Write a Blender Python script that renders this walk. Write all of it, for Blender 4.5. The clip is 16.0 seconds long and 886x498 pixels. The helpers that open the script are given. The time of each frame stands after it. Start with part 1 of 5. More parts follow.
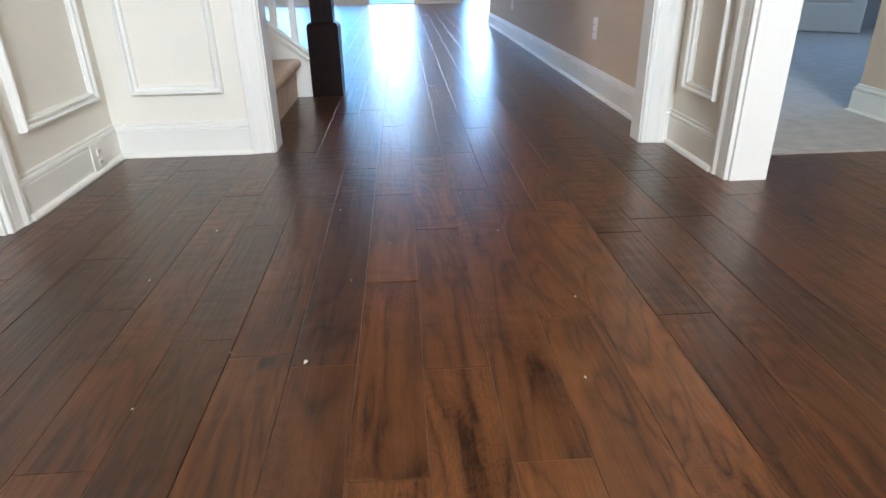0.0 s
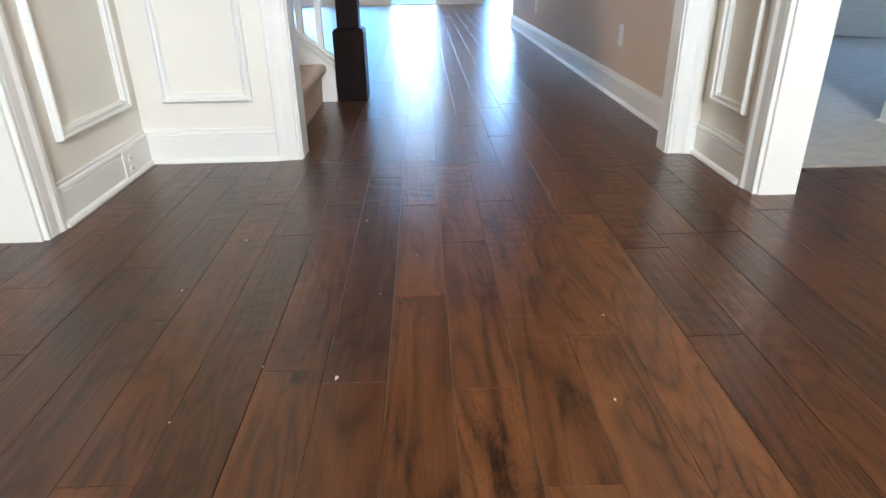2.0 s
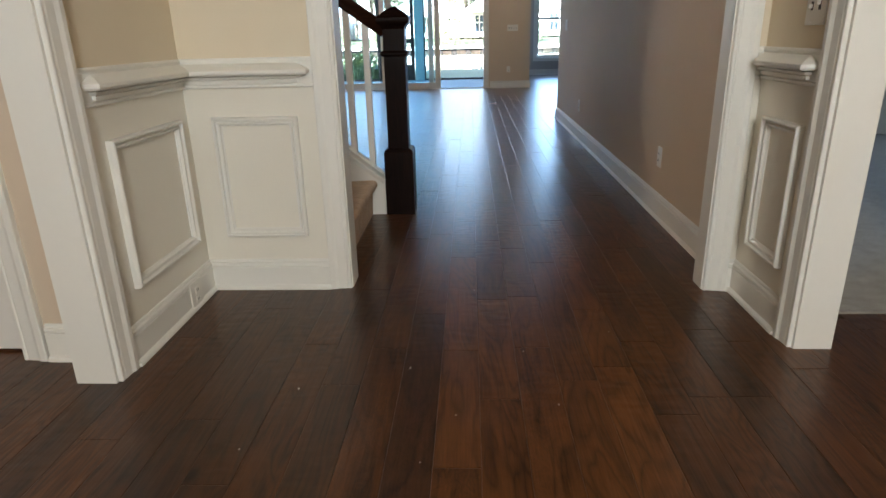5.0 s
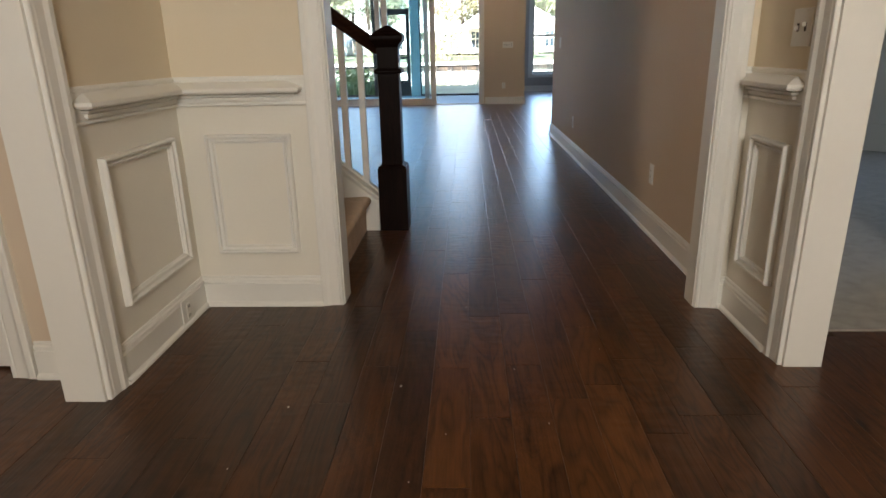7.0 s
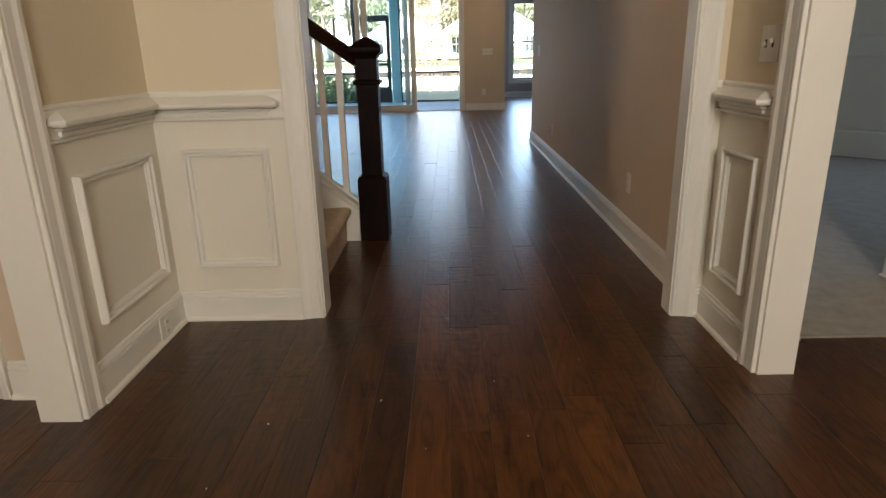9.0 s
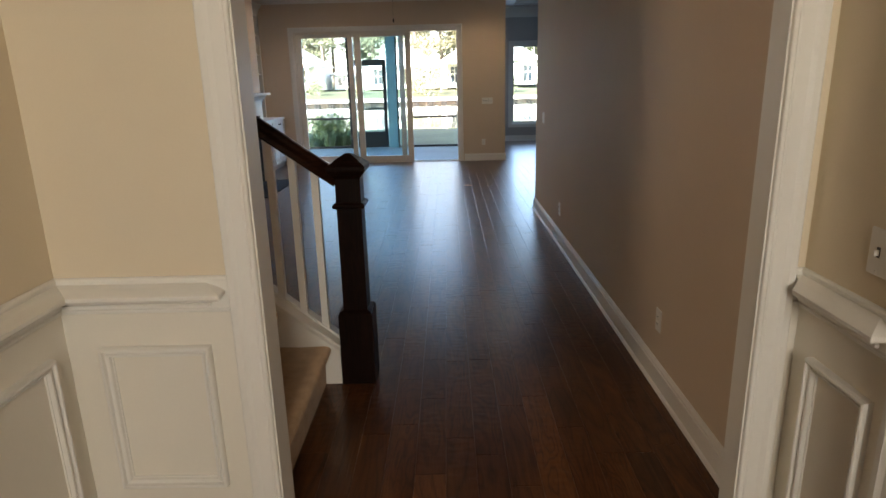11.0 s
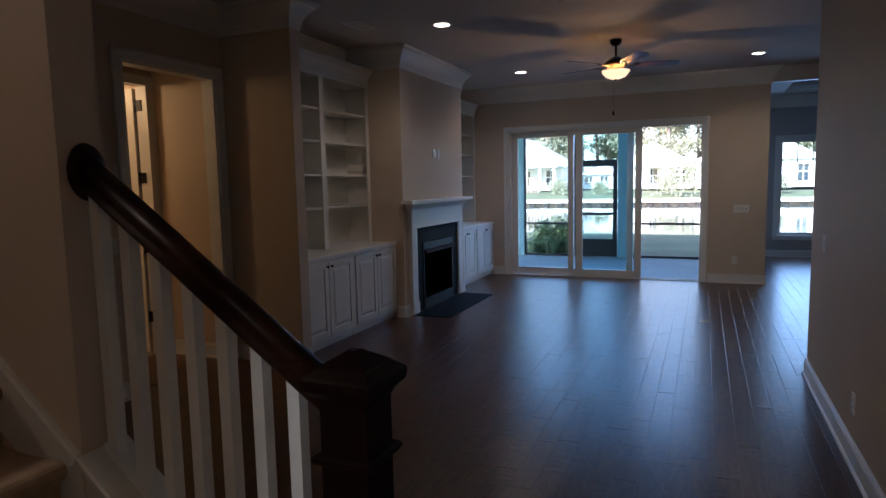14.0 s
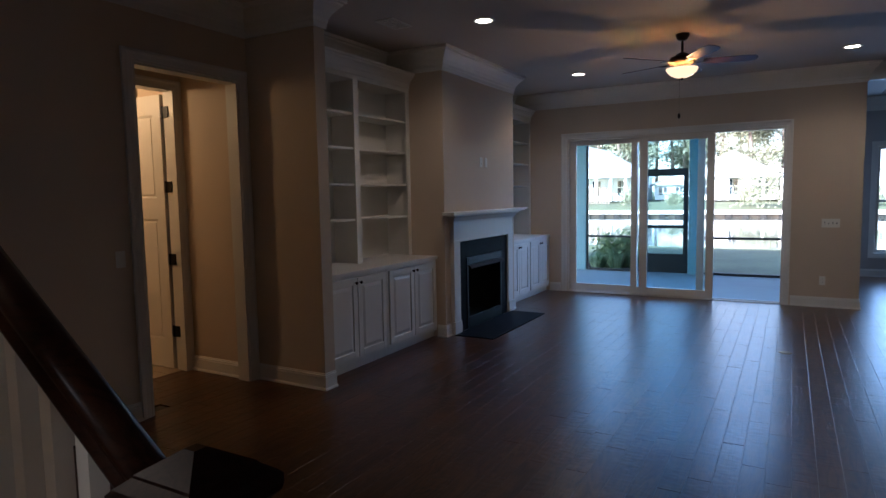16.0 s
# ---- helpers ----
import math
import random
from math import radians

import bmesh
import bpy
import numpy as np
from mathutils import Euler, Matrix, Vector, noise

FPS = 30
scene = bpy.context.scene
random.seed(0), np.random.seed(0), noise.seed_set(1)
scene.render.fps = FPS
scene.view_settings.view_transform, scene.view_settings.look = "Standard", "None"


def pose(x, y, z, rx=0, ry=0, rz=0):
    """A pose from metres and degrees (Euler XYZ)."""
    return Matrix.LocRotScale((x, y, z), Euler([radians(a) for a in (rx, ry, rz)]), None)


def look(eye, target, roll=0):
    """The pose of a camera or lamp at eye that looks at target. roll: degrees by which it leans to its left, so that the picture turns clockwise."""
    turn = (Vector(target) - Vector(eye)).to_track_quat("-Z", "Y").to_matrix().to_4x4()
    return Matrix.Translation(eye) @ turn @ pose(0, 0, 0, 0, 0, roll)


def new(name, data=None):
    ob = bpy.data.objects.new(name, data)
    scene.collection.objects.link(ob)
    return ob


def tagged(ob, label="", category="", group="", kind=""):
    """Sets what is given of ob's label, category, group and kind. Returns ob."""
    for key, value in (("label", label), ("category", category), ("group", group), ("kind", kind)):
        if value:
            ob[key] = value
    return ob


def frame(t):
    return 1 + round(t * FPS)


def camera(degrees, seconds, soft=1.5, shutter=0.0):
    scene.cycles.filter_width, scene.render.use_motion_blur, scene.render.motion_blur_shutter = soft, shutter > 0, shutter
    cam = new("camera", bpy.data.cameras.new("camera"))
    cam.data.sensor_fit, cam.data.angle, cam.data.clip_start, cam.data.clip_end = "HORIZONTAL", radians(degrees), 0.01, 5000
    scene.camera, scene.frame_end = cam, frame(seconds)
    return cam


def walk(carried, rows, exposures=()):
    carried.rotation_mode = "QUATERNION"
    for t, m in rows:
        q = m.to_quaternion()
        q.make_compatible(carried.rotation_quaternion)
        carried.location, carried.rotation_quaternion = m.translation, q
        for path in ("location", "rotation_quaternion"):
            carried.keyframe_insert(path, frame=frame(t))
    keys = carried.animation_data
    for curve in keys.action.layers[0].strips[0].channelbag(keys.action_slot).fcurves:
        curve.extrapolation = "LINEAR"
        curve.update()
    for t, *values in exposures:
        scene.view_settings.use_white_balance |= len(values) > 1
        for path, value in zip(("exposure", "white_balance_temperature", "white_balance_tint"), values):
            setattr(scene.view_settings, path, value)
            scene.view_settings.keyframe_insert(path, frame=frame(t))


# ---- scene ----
cam = camera(71.5, 16.0)
PATH = [
    (0, (0.05, -0.194, 0.698), (0.152, 1.618, -0.143), -1.1),
    (0.5, (0.046, -0.196, 0.699), (0.136, 1.615, -0.143), -1.0),
    (1, (0.035, -0.191, 0.701), (0.112, 1.62, -0.143), -1.0),
    (1.5, (0.033, -0.192, 0.722), (0.096, 1.621, -0.121), -1.0),
    (2, (0.023, -0.184, 0.739), (0.07, 1.629, -0.105), -1.0),
    (2.5, (0.014, -0.179, 0.783), (0.041, 1.636, -0.056), -0.9),
    (3, (0.011, -0.182, 0.848), (0.001, 1.654, 0.057), -0.9),
    (3.5, (0.008, -0.178, 0.926), (-0.028, 1.677, 0.18), -1.1),
    (4, (0.016, -0.176, 0.996), (-0.045, 1.691, 0.282), -1.2),
    (4.5, (0.016, -0.189, 1.043), (-0.059, 1.689, 0.358), -1.2),
    (4.7, (0.032, -0.189, 1.059), (-0.062, 1.691, 0.385), -1.4),
    (7, (0.061, -0.19, 1.077), (-0.021, 1.711, 0.46), -1.2),
    (7.5, (0.054, -0.202, 1.081), (-0.012, 1.701, 0.468), -1.2),
    (8, (0.056, -0.209, 1.079), (0.005, 1.695, 0.47), -1.2),
    (8.5, (0.067, -0.205, 1.077), (0.029, 1.701, 0.471), -1.2),
    (9, (0.077, -0.193, 1.112), (0.05, 1.713, 0.508), -1.3),
    (9.5, (0.057, -0.135, 1.234), (0.053, 1.781, 0.661), -1.4),
    (9.7, (0.042, -0.079, 1.297), (0.046, 1.841, 0.735), -1.5),
    (11.8, (0.201, 1.069, 1.596), (0.093, 3.009, 1.124), -1.0),
    (12, (0.234, 1.211, 1.593), (0.05, 3.155, 1.158), -1.0),
    (12.5, (0.27, 1.542, 1.599), (-0.085, 3.475, 1.228), -1.2),
    (13, (0.277, 1.835, 1.61), (-0.158, 3.762, 1.297), -1.2),
    (13.5, (0.342, 2.105, 1.608), (-0.266, 3.992, 1.344), -1.3),
    (14, (0.361, 2.366, 1.603), (-0.418, 4.196, 1.393), -1.2),
    (14.5, (0.371, 2.651, 1.596), (-0.444, 4.469, 1.412), -1.3),
    (15, (0.396, 2.858, 1.598), (-0.507, 4.634, 1.42), -1.1),
    (15.5, (0.395, 2.961, 1.607), (-0.571, 4.704, 1.434), -1.0),
    (16, (0.398, 2.983, 1.601), (-0.582, 4.718, 1.427), -1.0),
]
walk(cam, [(t, look(eye, target, roll)) for t, eye, target, roll in PATH], [(0.0, 4.2, 5300, 11), (2.5, 4.3, 5400, 11), (3.5, 3.85, 5650, 11), (4.5, 3.35, 5950, 11), (7.0, 2.95, 6700, 15), (9.0, 2.9, 7100, 16), (9.7, 2.87, 7200, 16), (12.0, 2.68, 6800, 17), (13.0, 2.44, 6300, 18), (14.0, 2.1, 5650, 19), (16.0, 2.2, 5550, 19)])

# ---- world, sun, large lights ----
SUN_EL, SUN_AZ = 29.0, 205.0
world = bpy.data.worlds.new("sky")
scene.world = world
world.use_nodes = True
wn = world.node_tree.nodes
sky = wn.new("ShaderNodeTexSky")
sky.sky_type, sky.sun_disc = "NISHITA", False
sky.sun_elevation, sky.sun_rotation = radians(SUN_EL), radians(SUN_AZ)
wn["Background"].inputs["Strength"].default_value = 0.15
world.node_tree.links.new(sky.outputs[0], wn["Background"].inputs["Color"])


def lamp(name, kind, energy, colour, m, size=None, size_y=None, angle=None, radius=None):
    data = bpy.data.lights.new(name, kind)
    data.energy, data.color = energy, colour
    if kind == "AREA":
        data.shape, data.size, data.size_y = "RECTANGLE", size, size_y
    if angle:
        data.angle = radians(angle)
    if radius:
        data.shadow_soft_size = radius
    ob = new(name, data)
    ob.matrix_world = m
    return ob


sun_from = Vector((math.sin(radians(SUN_AZ)) * math.cos(radians(SUN_EL)), math.cos(radians(SUN_AZ)) * math.cos(radians(SUN_EL)), math.sin(radians(SUN_EL))))
lamp("sun", "SUN", 5.0, (1.0, 0.95, 0.87), look(sun_from * 30, (0, 0, 0)), angle=0.5)
# daylight in the foyer and carpeted room, from openings assumed out of view
lamp("assumed_foyer_daylight", "AREA", 14.2, (1.0, 0.97, 0.868), look((0.45, -3.2, 2.25), (0.3, 2, 0.8)), 1.1, 1.2)
# unseen fill lamp added to lift the stairs and the hall wall
lamp("stairwell_fill", "AREA", 6.2, (1.0, 0.82, 0.62), look((-4.9, 3.0, 4.2), (0.0, 3.0, 1.8)), 0.9, 0.8)
lamp("study_daylight", "AREA", 2.2, (0.6, 0.78, 1.0), look((5.2, 4.4, 1.5), (3, 4.4, 1.2)), 1.6, 1.6)
# blue fill hidden above the slider head, added for room light and floor sheen
lamp("slider_blue_fill", "AREA", 16.0, (0.26, 0.54, 1.0), look((-1.2, 13.55, 2.76), (-1.2, 10.4, 0.0)), 3.0, 0.42)
# sky stand-in in the opening, made bluer to tint the floor's reflection
lamp("slider_sky_tint", "AREA", 1.9, (0.18, 0.48, 1.0), look((-1.2, 12.95, 1.25), (-1.2, 8, -0.9)), 3.0, 2.3)
lamp("sunroom_daylight", "AREA", 5.0, (0.36, 0.62, 1.0), look((2.17, 16.3, 1.4), (2.1, 13, 1.0)), 0.85, 1.85)
lamp("fan_bulb", "POINT", 6.6, (1.0, 0.6, 0.27), pose(-0.61, 9.82, 2.835), radius=0.018)
lamp("bathroom_bulb", "POINT", 4.6, (1.0, 0.64, 0.28), pose(-5.35, 6.0, 2.6), radius=0.08)
for cx, cy in ((-2.105, 8.25), (-2.14, 11.27), (0.96, 11.46)):
    spot = lamp("downlight_bulb", "SPOT", 10.0, (1.0, 0.78, 0.55), look((cx, cy, 3.19), (cx, cy, 0)), radius=0.075)
    spot.data.spot_size, spot.data.spot_blend = radians(150), 0.8


# ---- materials ----
def nodes_of(name):
    m = bpy.data.materials.new(name)
    m.use_nodes = True
    t = m.node_tree
    return m, t.nodes, t.links, t.nodes["Principled BSDF"]


def ramp(nodes, stops):
    r = nodes.new("ShaderNodeValToRGB")
    e = r.color_ramp.elements
    while len(e) < len(stops):
        e.new(0.5)
    for i, (p, c) in enumerate(stops):
        e[i].position, e[i].color = p, (*c, 1)
    return r


def noise_node(nodes, links, vector, scale, detail=4, rough=0.55, distort=0.0):
    n = nodes.new("ShaderNodeTexNoise")
    n.inputs["Scale"].default_value, n.inputs["Detail"].default_value = scale, detail
    n.inputs["Roughness"].default_value, n.inputs["Distortion"].default_value = rough, distort
    links.new(vector, n.inputs["Vector"])
    return n


def bump_node(nodes, links, height, strength, distance, normal=None):
    b = nodes.new("ShaderNodeBump")
    b.inputs["Strength"].default_value, b.inputs["Distance"].default_value = strength, distance
    links.new(height, b.inputs["Height"])
    if normal:
        links.new(normal, b.inputs["Normal"])
    return b


def mat_plain(name, colour, rough=0.5, metal=0.0, spread=0.06, fine=60.0, coarse=1.6, bump=0.15, depth=0.001, spec=0.5, coat=0.0):
    """Paint, stone or metal: two scales of uneven tone, fine relief."""
    m, nodes, links, b = nodes_of(name)
    pos = nodes.new("ShaderNodeNewGeometry").outputs["Position"]
    big, small = noise_node(nodes, links, pos, coarse, 3), noise_node(nodes, links, pos, fine, 3)
    lo, hi = [c * (1 - spread) for c in colour], [min(1, c * (1 + spread)) for c in colour]
    r = ramp(nodes, ((0.3, lo), (0.7, hi)))
    mix = nodes.new("ShaderNodeMath")
    mix.operation = "MULTIPLY_ADD"
    mix.inputs[1].default_value, mix.inputs[2].default_value = 0.35, 0.0
    links.new(small.outputs[0], mix.inputs[0])
    add = nodes.new("ShaderNodeMath")
    add.operation = "MULTIPLY_ADD"
    add.inputs[1].default_value = 0.65
    links.new(big.outputs[0], add.inputs[0])
    links.new(mix.outputs[0], add.inputs[2])
    links.new(add.outputs[0], r.inputs[0])
    links.new(r.outputs[0], b.inputs["Base Color"])
    rr = nodes.new("ShaderNodeMapRange")
    rr.inputs[3].default_value, rr.inputs[4].default_value = max(0.02, rough - 0.06), min(1, rough + 0.06)
    links.new(big.outputs[0], rr.inputs[0])
    links.new(rr.outputs[0], b.inputs["Roughness"])
    b.inputs["Metallic"].default_value = metal
    b.inputs["Specular IOR Level"].default_value = spec
    b.inputs["Coat Weight"].default_value = coat
    if bump:
        links.new(bump_node(nodes, links, small.outputs[0], bump, depth).outputs[0], b.inputs["Normal"])
    return m


def mat_wood(name, dark, mid, light, rough, island=False, scrape=1.0, along="Y", tone=0.55, coat=0.32, spec=0.27):
    """Stained boards: grain with cathedral figure, tone from board to board, hand-scraped relief."""
    m, nodes, links, b = nodes_of(name)
    geo = nodes.new("ShaderNodeNewGeometry")
    rnd = geo.outputs["Random Per Island"] if island else nodes.new("ShaderNodeObjectInfo").outputs["Random"]
    off = nodes.new("ShaderNodeVectorMath")
    off.operation = "SCALE"
    off.inputs[0].default_value = (37.0, 91.0, 13.0)
    links.new(rnd, off.inputs["Scale"])
    moved = nodes.new("ShaderNodeVectorMath")
    links.new(geo.outputs["Position"], moved.inputs[0])
    links.new(off.outputs[0], moved.inputs[1])
    stretch = nodes.new("ShaderNodeMapping")
    stretch.inputs["Scale"].default_value = {"Y": (1, 0.09, 1), "X": (0.09, 1, 1), "Z": (1, 1, 0.09)}[along]
    links.new(moved.outputs[0], stretch.inputs[0])
    figure = noise_node(nodes, links, stretch.outputs[0], 9.0, 3, 0.5, 0.8)
    rings = nodes.new("ShaderNodeMath")
    rings.operation = "MULTIPLY"
    rings.inputs[1].default_value = 62.0
    links.new(figure.outputs[0], rings.inputs[0])
    wave = nodes.new("ShaderNodeMath")
    wave.operation = "SINE"
    links.new(rings.outputs[0], wave.inputs[0])
    half = nodes.new("ShaderNodeMath")
    half.operation = "MULTIPLY_ADD"
    half.inputs[1].default_value, half.inputs[2].default_value = 0.5, 0.5
    links.new(wave.outputs[0], half.inputs[0])
    line = nodes.new("ShaderNodeMath")
    line.operation = "POWER"
    line.inputs[1].default_value = 0.45
    links.new(half.outputs[0], line.inputs[0])
    pores_map = nodes.new("ShaderNodeMapping")
    pores_map.inputs["Scale"].default_value = {"Y": (1, 0.04, 1), "X": (0.04, 1, 1), "Z": (1, 1, 0.04)}[along]
    links.new(moved.outputs[0], pores_map.inputs[0])
    pores = noise_node(nodes, links, pores_map.outputs[0], 260.0, 3, 0.7)
    blotch_map = nodes.new("ShaderNodeMapping")
    blotch_map.inputs["Scale"].default_value = {"Y": (1, 0.45, 1), "X": (0.45, 1, 1), "Z": (1, 1, 0.45)}[along]
    links.new(moved.outputs[0], blotch_map.inputs[0])
    blotch = noise_node(nodes, links, blotch_map.outputs[0], 7.0, 4, 0.6, 0.4)
    s1 = nodes.new("ShaderNodeMath")
    s1.operation = "MULTIPLY_ADD"
    s1.inputs[1].default_value = 0.24
    links.new(line.outputs[0], s1.inputs[0])
    s2 = nodes.new("ShaderNodeMath")
    s2.operation = "MULTIPLY_ADD"
    s2.inputs[1].default_value, s2.inputs[2].default_value = 0.6, -0.27
    links.new(pores.outputs[0], s2.inputs[0])
    links.new(s2.outputs[0], s1.inputs[2])
    s3 = nodes.new("ShaderNodeMath")
    s3.operation = "MULTIPLY_ADD"
    s3.inputs[1].default_value = 0.6
    links.new(blotch.outputs[0], s3.inputs[0])
    links.new(s1.outputs[0], s3.inputs[2])
    r = ramp(nodes, ((0.2, dark), (0.5, mid), (0.85, light)))
    links.new(s3.outputs[0], r.inputs[0])
    shade = nodes.new("ShaderNodeMapRange")
    shade.inputs[3].default_value, shade.inputs[4].default_value = 1 - 0.5 * tone, 1 + 0.35 * tone
    links.new(rnd, shade.inputs[0])
    hue = nodes.new("ShaderNodeHueSaturation")
    links.new(shade.outputs[0], hue.inputs["Value"])
    links.new(r.outputs[0], hue.inputs["Color"])
    links.new(hue.outputs[0], b.inputs["Base Color"])
    rr = nodes.new("ShaderNodeMapRange")
    rr.inputs[3].default_value, rr.inputs[4].default_value = rough - 0.012, rough + 0.03
    links.new(blotch.outputs[0], rr.inputs[0])
    links.new(rr.outputs[0], b.inputs["Roughness"])
    b.inputs["Coat Weight"].default_value, b.inputs["Coat Roughness"].default_value = coat, rough * 0.74
    b.inputs["Specular IOR Level"].default_value = spec
    scr_map = nodes.new("ShaderNodeMapping")
    scr_map.inputs["Scale"].default_value = {"Y": (1, 2.1, 1), "X": (2.1, 1, 1), "Z": (1, 1, 2.1)}[along]
    links.new(moved.outputs[0], scr_map.inputs[0])
    scr = noise_node(nodes, links, scr_map.outputs[0], 13.0, 2, 0.45, 0.5)
    b1 = bump_node(nodes, links, scr.outputs[0], 0.45 * scrape, 0.0045)
    b2 = bump_node(nodes, links, s1.outputs[0], 0.25 * scrape + 0.05, 0.0012, b1.outputs[0])
    links.new(b2.outputs[0], b.inputs["Normal"])
    return m


def mat_plank(name, dark, mid, light, island=False, checks=0.12):
    """Hand-scraped hickory: looping figure, pores, smoky mineral streaks, small knots; plane marks and ridges under a satin coat."""
    m, nodes, links, b = nodes_of(name)
    geo = nodes.new("ShaderNodeNewGeometry")
    rnd = geo.outputs["Random Per Island"] if island else nodes.new("ShaderNodeObjectInfo").outputs["Random"]

    def calc(op, a, b_=0.5, c=0.0):
        n = nodes.new("ShaderNodeMath")
        n.operation = op
        for k, v in enumerate((a, b_, c)):
            if isinstance(v, (int, float)):
                n.inputs[k].default_value = v
            else:
                links.new(v, n.inputs[k])
        return n.outputs[0]

    def spread(v, a, b_, c, d):
        n = nodes.new("ShaderNodeMapRange")
        for k, x in enumerate((a, b_, c, d)):
            n.inputs[k + 1].default_value = x
        links.new(v, n.inputs[0])
        return n.outputs[0]

    off = nodes.new("ShaderNodeVectorMath")
    off.operation = "SCALE"
    off.inputs[0].default_value = (37.0, 91.0, 13.0)
    links.new(rnd, off.inputs["Scale"])
    moved = nodes.new("ShaderNodeVectorMath")
    links.new(geo.outputs["Position"], moved.inputs[0])
    links.new(off.outputs[0], moved.inputs[1])

    def field(scale, y, detail, rough, distort=0.0):
        n = nodes.new("ShaderNodeMapping")
        n.inputs["Scale"].default_value = (1, y, 1)
        links.new(moved.outputs[0], n.inputs[0])
        return noise_node(nodes, links, n.outputs[0], scale, detail, rough, distort).outputs[0]

    figure = field(6.5, 0.17, 2.5, 0.5, 1.1)
    count = spread(rnd, 0, 1, 34, 78)
    ring = calc("MULTIPLY_ADD", calc("SINE", calc("MULTIPLY", figure, count)), 0.5, 0.5)
    ring = calc("POWER", ring, 0.4)
    wander = field(19.0, 0.55, 3, 0.6, 2.2)
    curl = calc("POWER", calc("MULTIPLY_ADD", calc("SINE", calc("MULTIPLY", wander, 30.0)), 0.5, 0.5), 0.5)
    curly = spread(field(1.7, 0.6, 1, 0.5), 0.52, 0.62, 0, 1)
    pores = field(230.0, 0.045, 3, 0.7)
    streak = field(42.0, 0.03, 3, 0.6, 0.3)
    smoke = field(5.5, 0.38, 5, 0.62, 0.9)
    tone = calc("MULTIPLY_ADD", ring, 0.28, calc("MULTIPLY_ADD", pores, 0.46, -0.29))
    tone = calc("ADD", tone, calc("MULTIPLY", curly, calc("MULTIPLY_ADD", curl, 0.16, -0.12)))
    tone = calc("ADD", tone, calc("MULTIPLY_ADD", streak, 0.30, -0.15))
    tone = calc("ADD", tone, calc("MULTIPLY_ADD", smoke, 0.72, -0.03))
    cell = nodes.new("ShaderNodeTexVoronoi")
    cell.inputs["Scale"].default_value = 2.6
    squash = nodes.new("ShaderNodeMapping")
    squash.inputs["Scale"].default_value = (1, 0.55, 0.2)
    links.new(moved.outputs[0], squash.inputs[0])
    links.new(squash.outputs[0], cell.inputs["Vector"])
    knot = spread(cell.outputs["Distance"], 0.012, 0.06, 0.42, 0.0)
    tone = calc("SUBTRACT", tone, knot)
    r = ramp(nodes, ((0.10, dark), (0.46, mid), (0.88, light)))
    links.new(tone, r.inputs[0])
    hue = nodes.new("ShaderNodeHueSaturation")
    links.new(spread(rnd, 0, 1, 0.87, 1.10), hue.inputs["Value"])
    links.new(r.outputs[0], hue.inputs["Color"])
    links.new(hue.outputs[0], b.inputs["Base Color"])
    links.new(spread(smoke, 0.3, 0.7, 0.282, 0.315), b.inputs["Roughness"])
    b.inputs["Specular IOR Level"].default_value = 0.17
    b.inputs["Coat Weight"].default_value, b.inputs["Coat Roughness"].default_value = 0.37, 0.279
    ridge = field(58.0, 0.055, 2, 0.5, 0.4)
    chatter = calc("MULTIPLY", field(15.0, 1.9, 0.5, 0.4, 0.2), spread(field(2.3, 0.8, 1, 0.5), 0.42, 0.62, 0.15, 1.0))
    crack = calc("MULTIPLY", spread(field(26.0, 0.34, 3, 0.6, 2.5), 0.64, 0.70, 0.0, 1.0), checks)
    b1 = bump_node(nodes, links, ridge, 0.58, 0.0034)
    b2 = bump_node(nodes, links, chatter, 0.55, 0.0048, b1.outputs[0])
    b3 = bump_node(nodes, links, calc("SUBTRACT", tone, crack), 0.16, 0.001, b2.outputs[0])
    links.new(b3.outputs[0], b.inputs["Normal"])
    return m


def mat_carpet(name, lo, hi):
    m, nodes, links, b = nodes_of(name)
    pos = nodes.new("ShaderNodeNewGeometry").outputs["Position"]
    tuft, patch = noise_node(nodes, links, pos, 330, 2), noise_node(nodes, links, pos, 14, 4)
    add = nodes.new("ShaderNodeMath")
    add.operation = "MULTIPLY_ADD"
    add.inputs[1].default_value = 0.5
    links.new(tuft.outputs[0], add.inputs[0])
    half = nodes.new("ShaderNodeMath")
    half.operation = "MULTIPLY"
    half.inputs[1].default_value = 0.5
    links.new(patch.outputs[0], half.inputs[0])
    links.new(half.outputs[0], add.inputs[2])
    r = ramp(nodes, ((0.32, lo), (0.66, hi)))
    links.new(add.outputs[0], r.inputs[0])
    links.new(r.outputs[0], b.inputs["Base Color"])
    b.inputs["Roughness"].default_value = 0.95
    b.inputs["Sheen Weight"].default_value = 0.3
    links.new(bump_node(nodes, links, add.outputs[0], 0.9, 0.008).outputs[0], b.inputs["Normal"])
    return m


def mat_glass(name, tint=(0.97, 0.99, 0.99)):
    m, nodes, links, b = nodes_of(name)
    nodes.remove(b)
    clear, gloss, mix, fres = (nodes.new("ShaderNode" + n) for n in ("BsdfTransparent", "BsdfGlossy", "MixShader", "Fresnel"))
    clear.inputs[0].default_value = (*tint, 1)
    gloss.inputs["Roughness"].default_value = 0.01
    fres.inputs[0].default_value = 1.45
    links.new(fres.outputs[0], mix.inputs[0])
    links.new(clear.outputs[0], mix.inputs[1])
    links.new(gloss.outputs[0], mix.inputs[2])
    links.new(mix.outputs[0], nodes["Material Output"].inputs[0])
    return m


